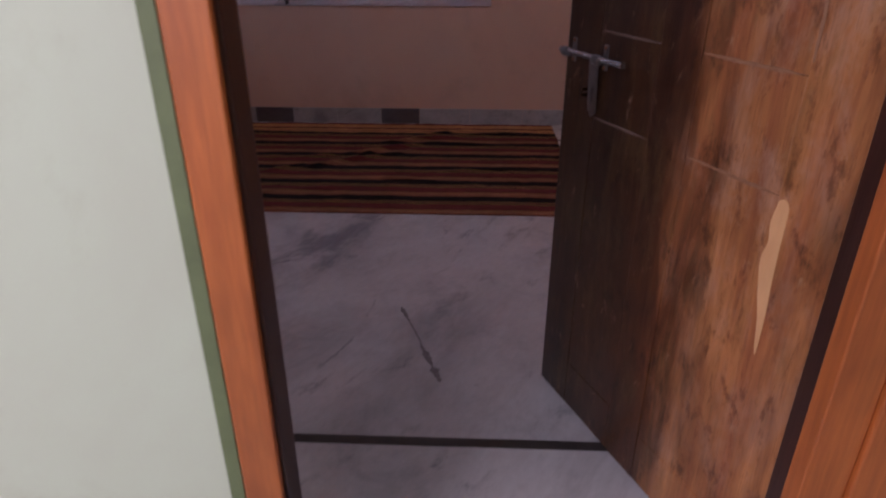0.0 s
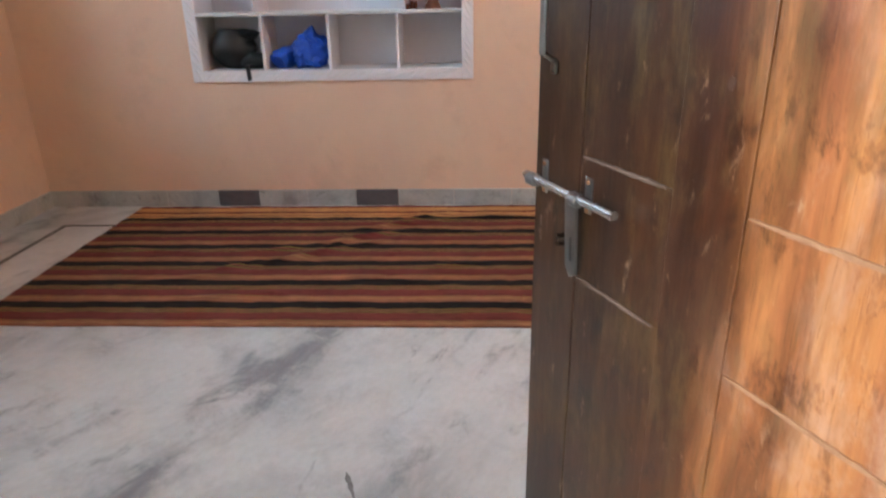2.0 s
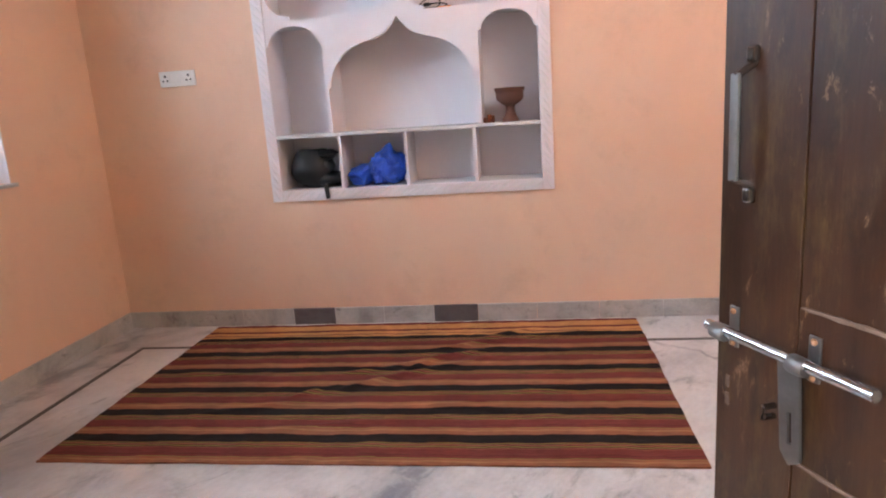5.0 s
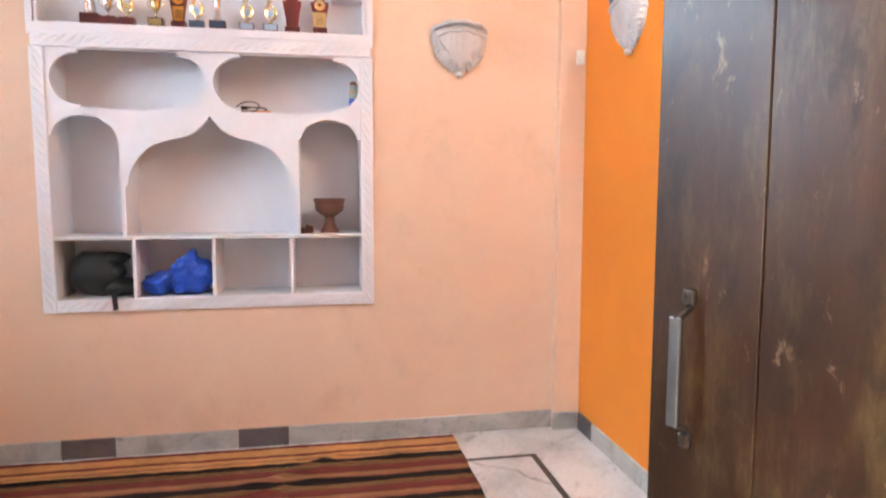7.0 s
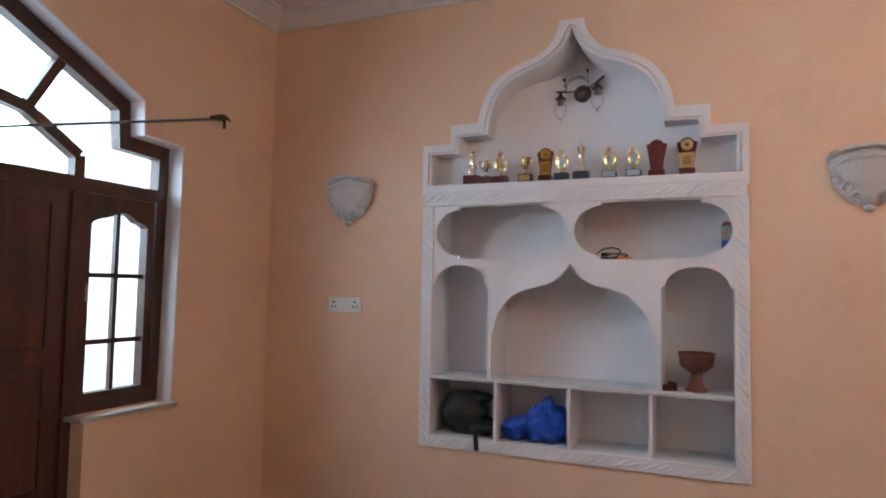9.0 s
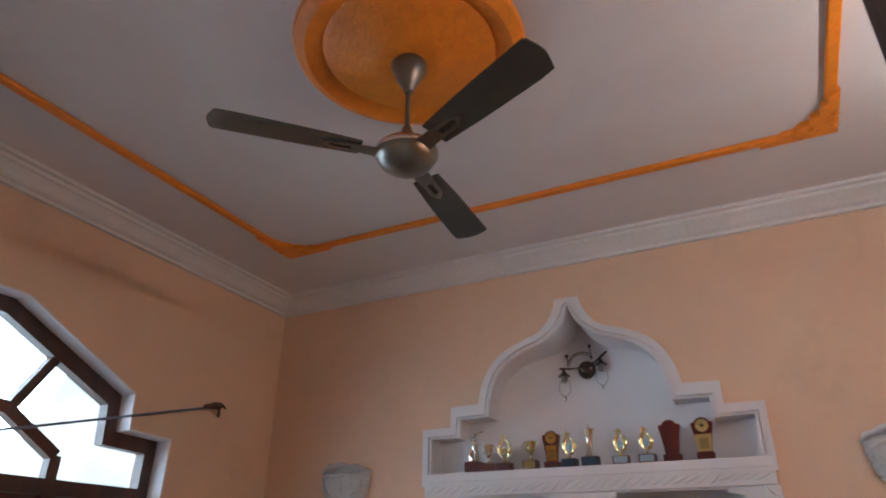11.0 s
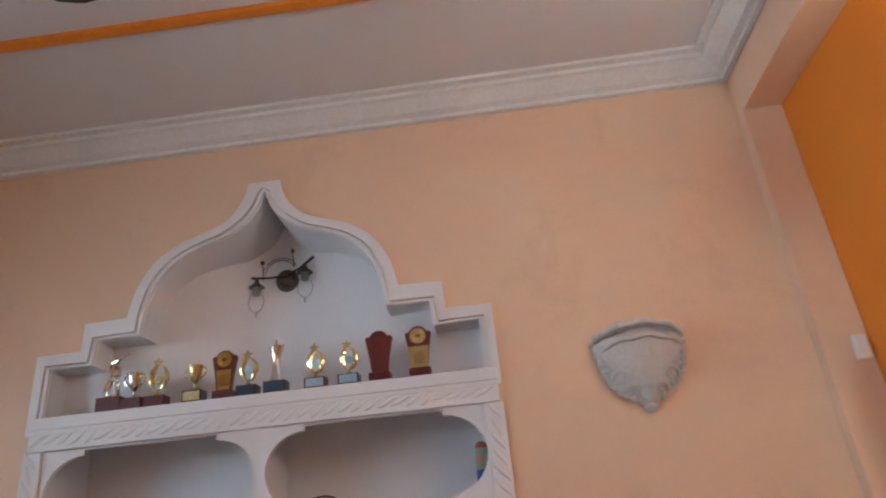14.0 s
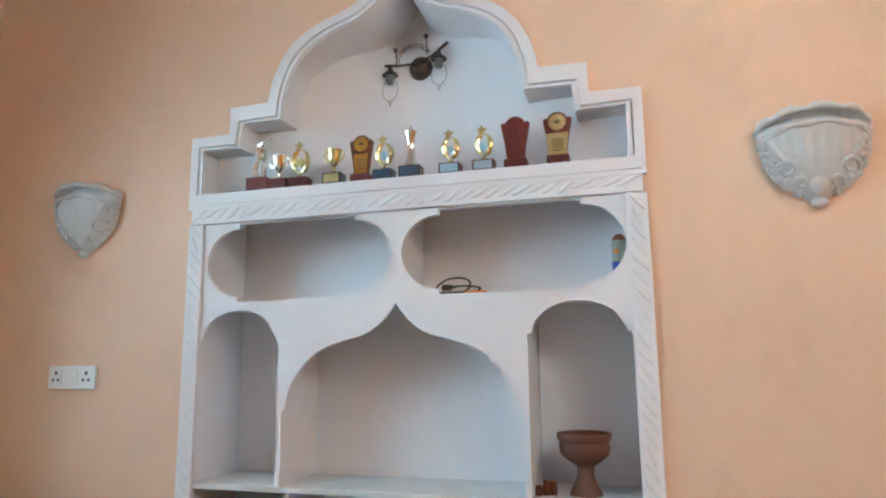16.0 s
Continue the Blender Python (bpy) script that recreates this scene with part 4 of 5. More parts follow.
def carved_leaf():
    bm = bmesh.new()
    pts = [(t * 0.066, 0.0012, math.sin(t * 2.6) * 0.021) for t in (-0.5, -0.3, -0.1, 0.1, 0.3, 0.5)]
    tube(bm, pts, 0.0068, 6, [0.35, 0.85, 1.1, 1.0, 0.8, 0.35])
    me = bpy.data.meshes.new("carved_leaf")
    bmesh.ops.recalc_face_normals(bm, faces=bm.faces)
    for f in bm.faces:
        f.smooth = True
    bm.to_mesh(me)
    bm.free()
    me.materials.append(PLASTER)
    return me


LEAFMESH = carved_leaf()


def carve(parent, p, q, y):
    """A band of slanting leaves in relief between two points of the wall, each a piece of its own."""
    d = Vector((q[0] - p[0], q[1] - p[1]))
    n = int(d.length / 0.045)
    rnd = random.Random(n)
    for k in range(n):
        c = Vector(p) + d * ((k + 0.5) / n)
        shared("carved_leaf", LEAFMESH, Matrix.Translation((c.x - CX, y, c.y - 0.75)) @ Matrix.Rotation(-math.atan2(d.y, d.x) + rnd.uniform(-0.22, 0.22), 4, "Y")
               @ Matrix.Diagonal((rnd.uniform(0.85, 1.2), rnd.uniform(0.4, 0.8), rnd.uniform(0.85, 1.05), 1)), parent)


band = npart("carved_band", boxed(0.010, 1.610, -0.014, 0.003, 2.036, 2.104, bevel=0.003))
carve(band, (0.03, 2.072), (1.59, 2.072), -0.014)
for x0, x1 in ((0.0, 0.063), (1.556, 1.62)):
    fr = npart("frame_stile", boxed(x0, x1, -0.013, 0.003, 0.75, 2.035, bevel=0.004))
    carve(fr, ((x0 + x1) / 2, 0.77), ((x0 + x1) / 2, 2.03), -0.013)
fr = npart("frame_rail", boxed(0.064, 1.555, -0.013, 0.006, 0.75, 0.813, bevel=0.004))
carve(fr, (0.07, 0.78), (1.55, 0.78), -0.013)


def pill(x0, x1, z0, z1):
    """An opening with round ends and small notches where the curves begin."""
    h = (z1 - z0) / 2
    zc, n = (z0 + z1) / 2, 0.018
    right = arc(x1 - h * 0.92, zc, h * 0.92, h - n, 90, -90)
    left = arc(x0 + h * 0.92, zc, h * 0.92, h - n, 270, 90)
    return [(x0 + h * 0.921, z1), (x1 - h * 0.921, z1)] + right + [(x1 - h * 0.921, z0), (x0 + h * 0.921, z0)] + left


og = smooth_line([(0.0, 1.724), (0.05, 1.66), (0.115, 1.62), (0.20, 1.60), (0.285, 1.565), (0.35, 1.50), (0.385, 1.435), (0.395, 1.375)], 4)
fret = [(0.063, 2.034), (0.063, 1.612)] + arc(0.2175, 1.618, 0.142, 0.098, 180, 0) + [(0.378, 1.612), (0.378, 1.368), (0.40, 1.366), (0.405, 1.376)] + \
    [(CX - 0.004 - u, v) for u, v in reversed(og)] + [(CX - 0.004 + u, v) for u, v in og[1:]] + [(1.215, 1.366), (1.24, 1.366), (1.24, 1.612)] + \
    arc(1.396, 1.618, 0.14, 0.095, 180, 0) + [(1.556, 1.612), (1.556, 2.034)]
npart("fretwork_panel", prism(bmesh.new(), fret, [pill(0.078, 0.793, 1.748, 2.03), pill(0.827, 1.551, 1.748, 2.03)], "y", 0.0, 0.018))
npart("middle_shelf", boxed(0.062, 1.557, 0.0185, ND - 0.001, 1.726, 1.746), DUSTY)
npart("partition", boxed(0.80, 0.82, 0.0185, ND - 0.001, 1.747, 2.104))
for x0, x1 in ((0.379, 0.397), (1.222, 1.24)):
    npart("upright", boxed(x0, x1, 0.0185, ND - 0.001, 1.127, 1.7255))
    npart("upright_edge", boxed(x0, x1, 0.0, 0.018, 1.127, 1.367))
npart("lower_shelf", boxed(0.063, 1.556, -0.004, ND - 0.001, 1.108, 1.126, bevel=0.002), DUSTY)
for x in (0.425, 0.805, 1.193):
    npart("divider", boxed(x - 0.008, x + 0.008, 0.0, ND - 0.001, 0.813, 1.107))


# ---- trophies on the top shelf ----
def at_base(x, y, z, name, label, category, group=""):
    return thing(name, (x, y, z), label, category, group)


TG = "row of trophies on the niche shelf"


def plinth(t, w, d, h, material, plate=None):
    p = part("plinth", boxed(-w / 2, w / 2, -d / 2, d / 2, 0, h, bevel=0.002), material, t)
    if plate:
        part("name_plate", boxed(-w * 0.42, w * 0.42, -d / 2 - 0.0015, -d / 2, h * 0.15, h * 0.88), plate, p, "engraved name plate")
    return p


def star(bm, cx, cz, r, y0, y1):
    pts = [(cx + (r if k % 2 == 0 else r * 0.45) * math.sin(math.pi * k / 5), cz + (r if k % 2 == 0 else r * 0.45) * math.cos(math.pi * k / 5)) for k in range(10)]
    return prism(bm, pts, (), "y", y0, y1)


def ring_award(x, z, h, disc, label, plinth_mat, plate):
    t = at_base(x, 0.015, z, "trophy", label, "trophy", TG)
    plinth(t, 0.072, 0.05, 0.038, plinth_mat, plate)
    part("stem", lathe(bmesh.new(), [(0.016, 0.038), (0.012, 0.043), (0.006, 0.05), (0.005, 0.06)], 14), GOLD, t, smooth=True)
    zc, r = 0.058 + (h - 0.085) / 2, (h - 0.085) / 2
    bm = bmesh.new()
    for a0, a1, rr in ((-80, 75, 1.0), (100, 255, 0.95)):
        tube(bm, [(rr * r * 0.64 * math.cos(radians(a0 + (a1 - a0) * k / 12)), 0, zc + r * math.sin(radians(a0 + (a1 - a0) * k / 12))) for k in range(13)], 0.0088, 8, [0.4, 0.75, 0.95, 1.1, 1.25, 1.3, 1.3, 1.2, 1.1, 0.9, 0.7, 0.5, 0.3])
    part("figure", bm, GOLD, t, smooth=True)
    bm = lathe(bmesh.new(), [(0.0, -0.004), (r * 0.36, -0.004), (r * 0.39, 0.0), (r * 0.36, 0.004), (0, 0.004)], 20)
    bmesh.ops.rotate(bm, cent=(0, 0, 0), matrix=Matrix.Rotation(radians(90), 3, "X"), verts=bm.verts)
    bmesh.ops.translate(bm, vec=(0, -0.002, zc - r * 0.15), verts=bm.verts)
    part("medal_disc", bm, disc, t, "round printed disc")
    part("star", star(bmesh.new(), -0.006, h - 0.014, 0.02, -0.004, 0.004), GOLD, t)
    return t


def cup(x, z, h, metal, plinth_mat, plate, label, base=0.035, w=0.07):
    t = at_base(x, 0.015, z, "trophy_cup", label, "trophy", TG)
    plinth(t, w, 0.05, base, plinth_mat, plate)
    k = (h - base) / 0.1
    pr = [(0.018, 0.0), (0.016, 0.004), (0.006, 0.012), (0.005, 0.026), (0.009, 0.032), (0.02, 0.045), (0.026, 0.065), (0.028, 0.085), (0.033, 0.1), (0.030, 0.1), (0.025, 0.085), (0.02, 0.05), (0.0, 0.042)]
    part("bowl", lathe(bmesh.new(), [(r * min(k, 1.05), base + zz * k) for r, zz in pr], 20), metal, t, smooth=True)
    for s in (-1, 1):
        part("handle", tube(bmesh.new(), [(s * u * k, 0, base + v * k) for u, v in ((0.026, 0.088), (0.04, 0.092), (0.044, 0.075), (0.036, 0.058), (0.022, 0.052))], 0.0028, 6), metal, t, smooth=True)
    return t


def shield(x, z, h, body_mat, base_mat, face, label, medallion=True, w=0.088, wide=1.0):
    t = at_base(x, 0.015, z, "award_plaque", label, "plaque", TG)
    plinth(t, w * 0.78, 0.05, 0.03, base_mat)
    top = [(-w / 2, h * 0.86), (-w * 0.40, h * 0.9)] + arc(0, h - w * 0.36, w * 0.37, w * 0.36, 160, 20, 10) + [(w * 0.40, h * 0.9), (w / 2, h * 0.86)]
    out = [(w * 0.3, 0.0295), (w * 0.36, h * 0.45)] + list(reversed(top)) + [(-w * 0.36, h * 0.45), (-w * 0.3, 0.0295)]
    part("board", prism(bmesh.new(), out, (), "y", -0.007, 0.007), body_mat, t)
    if face:
        b = part("brass_panel", prism(bmesh.new(), [(-w * 0.25 * wide, 0.034), (w * 0.23 * wide, 0.034), (w * (0.31 * wide - 0.03), h * 0.6), (-w * 0.32 * wide, h * 0.6)], (), "y", -0.0085, -0.006), face, t, "gilt engraved panel")
        for k in range(5):
            zz = 0.048 + k * (h * 0.5 - 0.045) / 5
            part("engraved_line", boxed(-w * 0.19, w * 0.19, -0.0092, -0.0084, zz, zz + 0.0035), INK, b)
    if medallion:
        bm = lathe(bmesh.new(), [(0.0, -0.003), (w * 0.2, -0.003), (w * 0.24, -0.006), (w * 0.29, -0.004), (w * 0.3, 0.0), (0.0, 0.002)], 24)
        bmesh.ops.rotate(bm, cent=(0, 0, 0), matrix=Matrix.Rotation(radians(90), 3, "X"), verts=bm.verts)
        bmesh.ops.translate(bm, vec=(0, -0.010, h - w * 0.38), verts=bm.verts)
        md = part("medallion", bm, face or GOLD, t, smooth=True)
        part("medallion_emblem", ball(bmesh.new(), (0, -0.011, h - w * 0.38), w * 0.11, 1, 0.35, 0.7, 10, 8), INK, md)
    return t


SZ = 2.147
# a cricket player figure
t = at_base(0.274, 0.015, SZ, "trophy", "silver batsman figure trophy on a dark red plinth", "trophy", TG)
plinth(t, 0.085, 0.055, 0.05, REDWOOD)
bm = lathe(bmesh.new(), [(0.026, 0.05), (0.024, 0.058), (0.02, 0.06), (0.0, 0.061)], 16)
for s in (-1, 1):
    tube(bm, [(s * 0.016, 0, 0.06), (s * 0.018 - 0.004, 0.0, 0.085), (s * 0.008, 0, 0.115)], 0.0105, 8)
tube(bm, [(0, 0, 0.11), (0.006, 0, 0.135), (0.004, 0, 0.16)], 0.0155, 8, [0.8, 1.2, 1.0])
tube(bm, [(-0.016, 0, 0.16), (-0.005, -0.012, 0.172), (0.02, -0.012, 0.18)], 0.006, 6)
ball(bm, (0.004, 0, 0.18), 0.013)
tube(bm, [(0.01, -0.01, 0.18), (0.055, -0.012, 0.196)], 0.005, 6, [0.7, 1.3])
part("figure", bm, SILVER, t, smooth=True)
cup(0.352, SZ, 0.128, SILVER, REDWOOD, None, "small silver cup on a dark red plinth", 0.04, 0.078)
ring_award(0.437, SZ, 0.172, GOLD, "gold ring trophy with a star on a dark red plinth", REDWOOD, None)
cup(0.570, SZ, 0.13, GOLD, BLACKWOOD, GOLD, "small gold cup on a gilt-fronted plinth", 0.042, 0.07)
shield(0.676, SZ, 0.172, BROWNWOOD, REDWOOD, BRASS, "brown wooden award plaque with gold medallion")
ring_award(0.760, SZ, 0.162, DISC, "gold star trophy on a black plinth with dark blue plate", BLACKWOOD, DARKPLATE)
t = at_base(0.858, 0.015, SZ, "trophy", "tall silver figure trophy on a black plinth", "trophy", TG)
plinth(t, 0.078, 0.05, 0.042, BLACKWOOD, DARKPLATE)
bm = lathe(bmesh.new(), [(0.027, 0.042), (0.024, 0.05), (0.015, 0.066), (0.014, 0.11), (0.017, 0.135), (0.026, 0.165), (0.023, 0.167), (0.0, 0.155)], 18)
for s in (-1, 1):
    tube(bm, [(s * 0.006, 0, 0.13), (s * 0.018, 0, 0.155), (s * 0.024, 0, 0.172)], 0.004, 6)
ball(bm, (0, 0, 0.168), 0.011, 0.8, 0.8, 1.2)
tube(bm, [(0, 0, 0.17), (0, 0, 0.19)], 0.006, 8, [1, 0.5])
part("figure", bm, SILVER, t, smooth=True)
ring_award(0.998, SZ, 0.158, DISC, "gold star trophy with blue disc on a plinth", REDWOOD, BLUEPLATE)
ring_award(1.113, SZ, 0.158, DISC, "gold star trophy with grey-blue disc on a plinth", REDWOOD, BLUEPLATE)
t = shield(1.220, SZ, 0.178, REDWOOD, REDWOOD, None, "dark red wooden award plaque without face plate", False, 0.095)
shield(1.357, SZ, 0.178, REDWOOD, REDWOOD, GOLD, "red-based award plaque with gold face and medallion", True, 0.092, 1.3)

# ---- wall lamp inside the arch ----
wl = thing("wall_lamp", (0.817, ND, 2.66), "dark bronze two-arm wall lamp with lantern caps", "wall lamp")
bm = lathe(bmesh.new(), [(0.0, 0.045), (0.02, 0.044), (0.036, 0.036), (0.046, 0.02), (0.05, 0.0)], 24)
bmesh.ops.rotate(bm, cent=(0, 0, 0), matrix=Matrix.Rotation(radians(90), 3, "X"), verts=bm.verts)
part("back_plate", bm, BRONZE, wl, smooth=True)
part("cross_bar", tube(bmesh.new(), [(-0.135, -0.05, 0.012), (-0.06, -0.05, 0.004), (0.0, -0.045, 0.008), (0.06, -0.05, 0.03), (0.12, -0.05, 0.075)], 0.005, 8, [1.2, 0.9, 0.9, 0.9, 1.3]), BRONZE, wl, smooth=True)
for r in (0.062, 0.072):
    part("scroll_wire", tube(bmesh.new(), [(-0.02 + r * math.cos(radians(180 - 12 * k)), -0.04, 0.022 + 0.95 * r * math.sin(radians(180 - 12 * k))) for k in range(14)], 0.0025, 6), BRONZE, wl, smooth=True)
for u, v in ((-0.095, 0.078), (0.03, 0.118)):
    fin = part("finial", ball(bmesh.new(), (u, -0.04, v), 0.0095), BRONZE, wl, smooth=True)
    part("finial_stem", tube(bmesh.new(), [(u, -0.04, v), (u + 0.006, -0.04, v - 0.075)], 0.0025, 6), BRONZE, fin, smooth=True)
for u, v in ((-0.112, 0.005), (0.085, 0.045)):
    cap = part("lantern_cap", lathe(bmesh.new(), [(0.004, 0.002), (0.007, -0.004), (0.012, -0.02), (0.03, -0.034), (0.032, -0.038), (0.0, -0.036)], 18, (u, -0.055, v)), BRONZE, wl, smooth=True)
    part("lamp_holder", lathe(bmesh.new(), [(0.015, -0.037), (0.015, -0.07), (0.012, -0.072), (0.0, -0.072)], 16, (u, -0.055, v)), DULLSTEEL, cap, smooth=True)
    for s in (-1, 1):
        part("wire_loop", tube(bmesh.new(), [(u + s * w, -0.055, v + h) for w, h in ((0.013, -0.045), (0.026, -0.075), (0.032, -0.1), (0.026, -0.125), (0.01, -0.14), (0.0, -0.145))], 0.0016, 6), DULLSTEEL, cap, smooth=True)
    part("drop_tip", lathe(bmesh.new(), [(0.004, -0.142), (0.006, -0.15), (0.003, -0.165), (0.0, -0.168)], 10, (u, -0.055, v)), STEEL, cap, smooth=True)

# ---- things in the niche ----
bowl = thing("clay_bowl", (1.392, 0.1, 1.126), "brown terracotta bowl on a tall foot", "bowl")
part("foot", lathe(bmesh.new(), [(0.05, 0.0), (0.048, 0.01), (0.036, 0.03), (0.026, 0.06), (0.026, 0.085)], 28), CLAY, bowl, smooth=True)
part("basin", lathe(bmesh.new(), [(0.026, 0.085), (0.05, 0.1), (0.072, 0.118), (0.078, 0.14), (0.076, 0.158), (0.08, 0.163), (0.084, 0.176), (0.083, 0.183), (0.078, 0.184), (0.072, 0.15), (0.05, 0.115), (0.0, 0.105)], 32), CLAY, bowl, smooth=True)
wb = thing("wood_blocks", (1.275, 0.07, 1.126), "small bundle of pale wooden pegs beside the bowl", "wood pegs")
for k, (dx, h) in enumerate(((-0.022, 0.03), (0.0, 0.045), (0.02, 0.04))):
    part("peg", lathe(bmesh.new(), [(0.011, 0.0), (0.012, h * 0.5), (0.01, h), (0.0, h)], 10, (dx, 0.01 * (k - 1), 0)), BROWNWOOD, wb, smooth=True)


def lumpy(bm, amp, scale, seed, floor=0.0):
    for v in bm.verts:
        n = noise.noise_vector(v.co * scale + Vector((seed, 0, 0)))
        v.co += n * amp
        if v.co.z < floor:
            v.co.z = floor
    return bm


def crumple(bm):
    """Sharp folds that radiate over thin plastic."""
    for v in bm.verts:
        p = v.co * 17
        f = abs(noise.noise(p)) + 0.6 * abs(noise.noise(p * 2.1 + Vector((4, 1, 0))))
        v.co += (v.co - Vector((0, 0, 0.06))).normalized() * 0.04 * (f - 0.35)
        v.co.x, v.co.z = max(-0.172, min(0.165, v.co.x)), max(0.0, v.co.z)


helmet = thing("helmet", (0.245, 0.13, 0.812), "black motorcycle helmet with hanging strap", "helmet")
bm = ball(bmesh.new(), (-0.015, 0.0, 0.118), 0.118, 1.22, 0.98, 1.04, 36, 22)
for v in bm.verts:
    if v.co.x > 0.0 and v.co.z < 0.165:
        v.co.x *= 0.72
    v.co.z = min(v.co.z, 0.226)
part("shell", lumpy(bm, 0.014, 9, 1.0), BLACKBAG, helmet, smooth=True)
bm = ball(bmesh.new(), (0.085, -0.02, 0.045), 0.075, 1.12, 1.15, 0.66, 24, 16)
part("chin_bar", lumpy(bm, 0.014, 15, 5.0), BLACKBAG, helmet, smooth=True)
bm = ball(bmesh.new(), (0.075, -0.02, 0.198), 0.052, 1.2, 1.6, 0.42, 20, 12)
part("peak", lumpy(bm, 0.01, 18, 2.0), BLACKBAG, helmet, smooth=True)
bm = ball(bmesh.new(), (0.045, -0.01, 0.12), 0.06, 1.0, 1.2, 1.0, 18, 12)
part("padding", lumpy(bm, 0.012, 20, 7.0), RUBBER, helmet, "dark fabric lining", True)
part("strap", prism(bmesh.new(), [(0.075, 0.03), (0.10, 0.03), (0.105, -0.05), (0.082, -0.055)], (), "y", -0.164, -0.158), RUBBER, helmet)
part("strap_top", boxed(0.075, 0.10, -0.16, -0.06, 0.026, 0.032), RUBBER, helmet)

bag = thing("blue_bag", (0.615, 0.12, 0.812), "crumpled bright blue plastic bag", "bag")
bm = bmesh.new()
bmesh.ops.create_icosphere(bm, subdivisions=4, radius=1.0)
for v in bm.verts:
    x, y, z = v.co
    v.co = Vector((0.112 * x * (1.0 - 0.72 * max(z, -0.2)) + 0.055 + 0.01 * z, 0.095 * y * (1.0 - 0.5 * max(z, 0)), 0.113 * (z + 1)))
lumpy(bm, 0.016, 15, 3.0)
for v in bm.verts:
    v.co.x = max(-0.16, min(0.165, v.co.x))
    v.co.z = max(0.0, v.co.z)
crumple(bm)
part("bag_body", bm, BLUECLOTH, bag)
bm = bmesh.new()
bmesh.ops.create_icosphere(bm, subdivisions=3, radius=1.0)
for v in bm.verts:
    v.co = Vector((0.075 * v.co.x - 0.095, 0.075 * v.co.y - 0.02, 0.062 * (v.co.z + 1)))
lumpy(bm, 0.03, 14, 9.0)
for v in bm.verts:
    v.co.x = max(-0.172, v.co.x)
    v.co.z = max(0.0, v.co.z)
crumple(bm)
part("bag_fold", bm, BLUECLOTH, bag)

cable = thing("power_cable", (1.0, 0.09, 1.746), "coiled black power cable with a plug", "cable")
loop = smooth_line([(-0.088, 0.009), (-0.079, 0.021), (-0.063, 0.043), (-0.033, 0.059), (0.004, 0.063), (0.034, 0.053), (0.037, 0.036), (0.022, 0.021), (-0.008, 0.014), (-0.045, 0.016)], 4)
part("coil", tube(bmesh.new(), [(u, -0.02 + 0.05 * k / len(loop), v) for k, (u, v) in enumerate(loop)], 0.0034, 8), RUBBER, cable, smooth=True)
loop = smooth_line([(-0.012, 0.029), (0.016, 0.032), (0.052, 0.031), (0.076, 0.026), (0.068, 0.018), (0.034, 0.013), (-0.008, 0.011), (-0.06, 0.012)], 4)
part("loose_end", tube(bmesh.new(), [(u, -0.035 + 0.06 * k / len(loop), v) for k, (u, v) in enumerate(loop)], 0.0034, 8), RUBBER, cable, smooth=True)
plug = part("plug", boxed(-0.048, -0.014, -0.047, -0.025, 0.018, 0.037, bevel=0.006), RUBBER, cable)
part("strain_relief", tube(bmesh.new(), [(-0.016, -0.036, 0.028), (0.004, -0.036, 0.030)], 0.0062, 8, [1.0, 0.6]), RUBBER, plug, smooth=True)
part("bundled_turns", tube(bmesh.new(), [(-0.098, -0.01, 0.019), (-0.085, -0.015, 0.011), (-0.04, -0.022, 0.009), (0.01, -0.02, 0.009), (0.035, -0.01, 0.008), (0.0, 0.01, 0.008), (-0.06, 0.012, 0.008), (-0.085, -0.005, 0.007)], 0.0068, 8), RUBBER, cable, smooth=True)
part("orange_lead", boxed(0.03, 0.102, -0.04, -0.012, 0.0, 0.014, bevel=0.004), ORANGEPLASTER, cable, "orange wire end")

bottle = thing("bottle", (1.528, 0.15, 1.746), "small grey-green bottle with orange print, red top and blue base", "bottle")
part("bottle_base", lathe(bmesh.new(), [(0.022, 0.0), (0.025, 0.004), (0.025, 0.098), (0.0, 0.098)], 18), BOTTLEBLUE, bottle, smooth=True)
part("bottle_label", lathe(bmesh.new(), [(0.0235, 0.0982), (0.0245, 0.102), (0.0245, 0.16), (0.023, 0.168), (0.0, 0.168)], 20), LABEL, bottle, smooth=True)
part("printed_spot", ball(bmesh.new(), (-0.006, -0.0175, 0.132), 0.014, 0.75, 0.5, 1.2, 12, 8), ORANGEPLASTER, bottle, "orange printed spot", True)
part("cap", lathe(bmesh.new(), [(0.0228, 0.1682), (0.021, 0.178), (0.015, 0.187), (0.006, 0.191), (0.0, 0.1915)], 20), BOTTLERED, bottle, smooth=True)
for x, y, ln in ((0.66, 0.07, 0.022), (0.745, 0.16, 0.03)):
    cl = thing("clip", (x, y, 1.746), "small dark clip lying on the shelf", "clip", "clips on the niche shelf")
    part("clip_body", boxed(-ln / 2, ln / 2, -0.006, 0.006, 0.0, 0.012, bevel=0.003), REDWOOD if ln > 0.025 else RUBBER, cl)

# ---- plaster sconces ----


def shell_size(t):
    """Half width and depth of the shell at the share t of its height: a pointed foot, full flanks, a slightly drawn-in rim."""
    ws = [(0, 0.02), (0.1, 0.046), (0.25, 0.1), (0.4, 0.127), (0.55, 0.141), (0.72, 0.147), (0.88, 0.152), (1, 0.155)]
    for (a, p), (b, q) in zip(ws, ws[1:]):
        if t <= b:
            w = p + (q - p) * (t - a) / (b - a)
            break
    return w, 0.012 + 0.082 * math.sin(min(1, t * 1.05) * math.pi / 2) ** 0.9


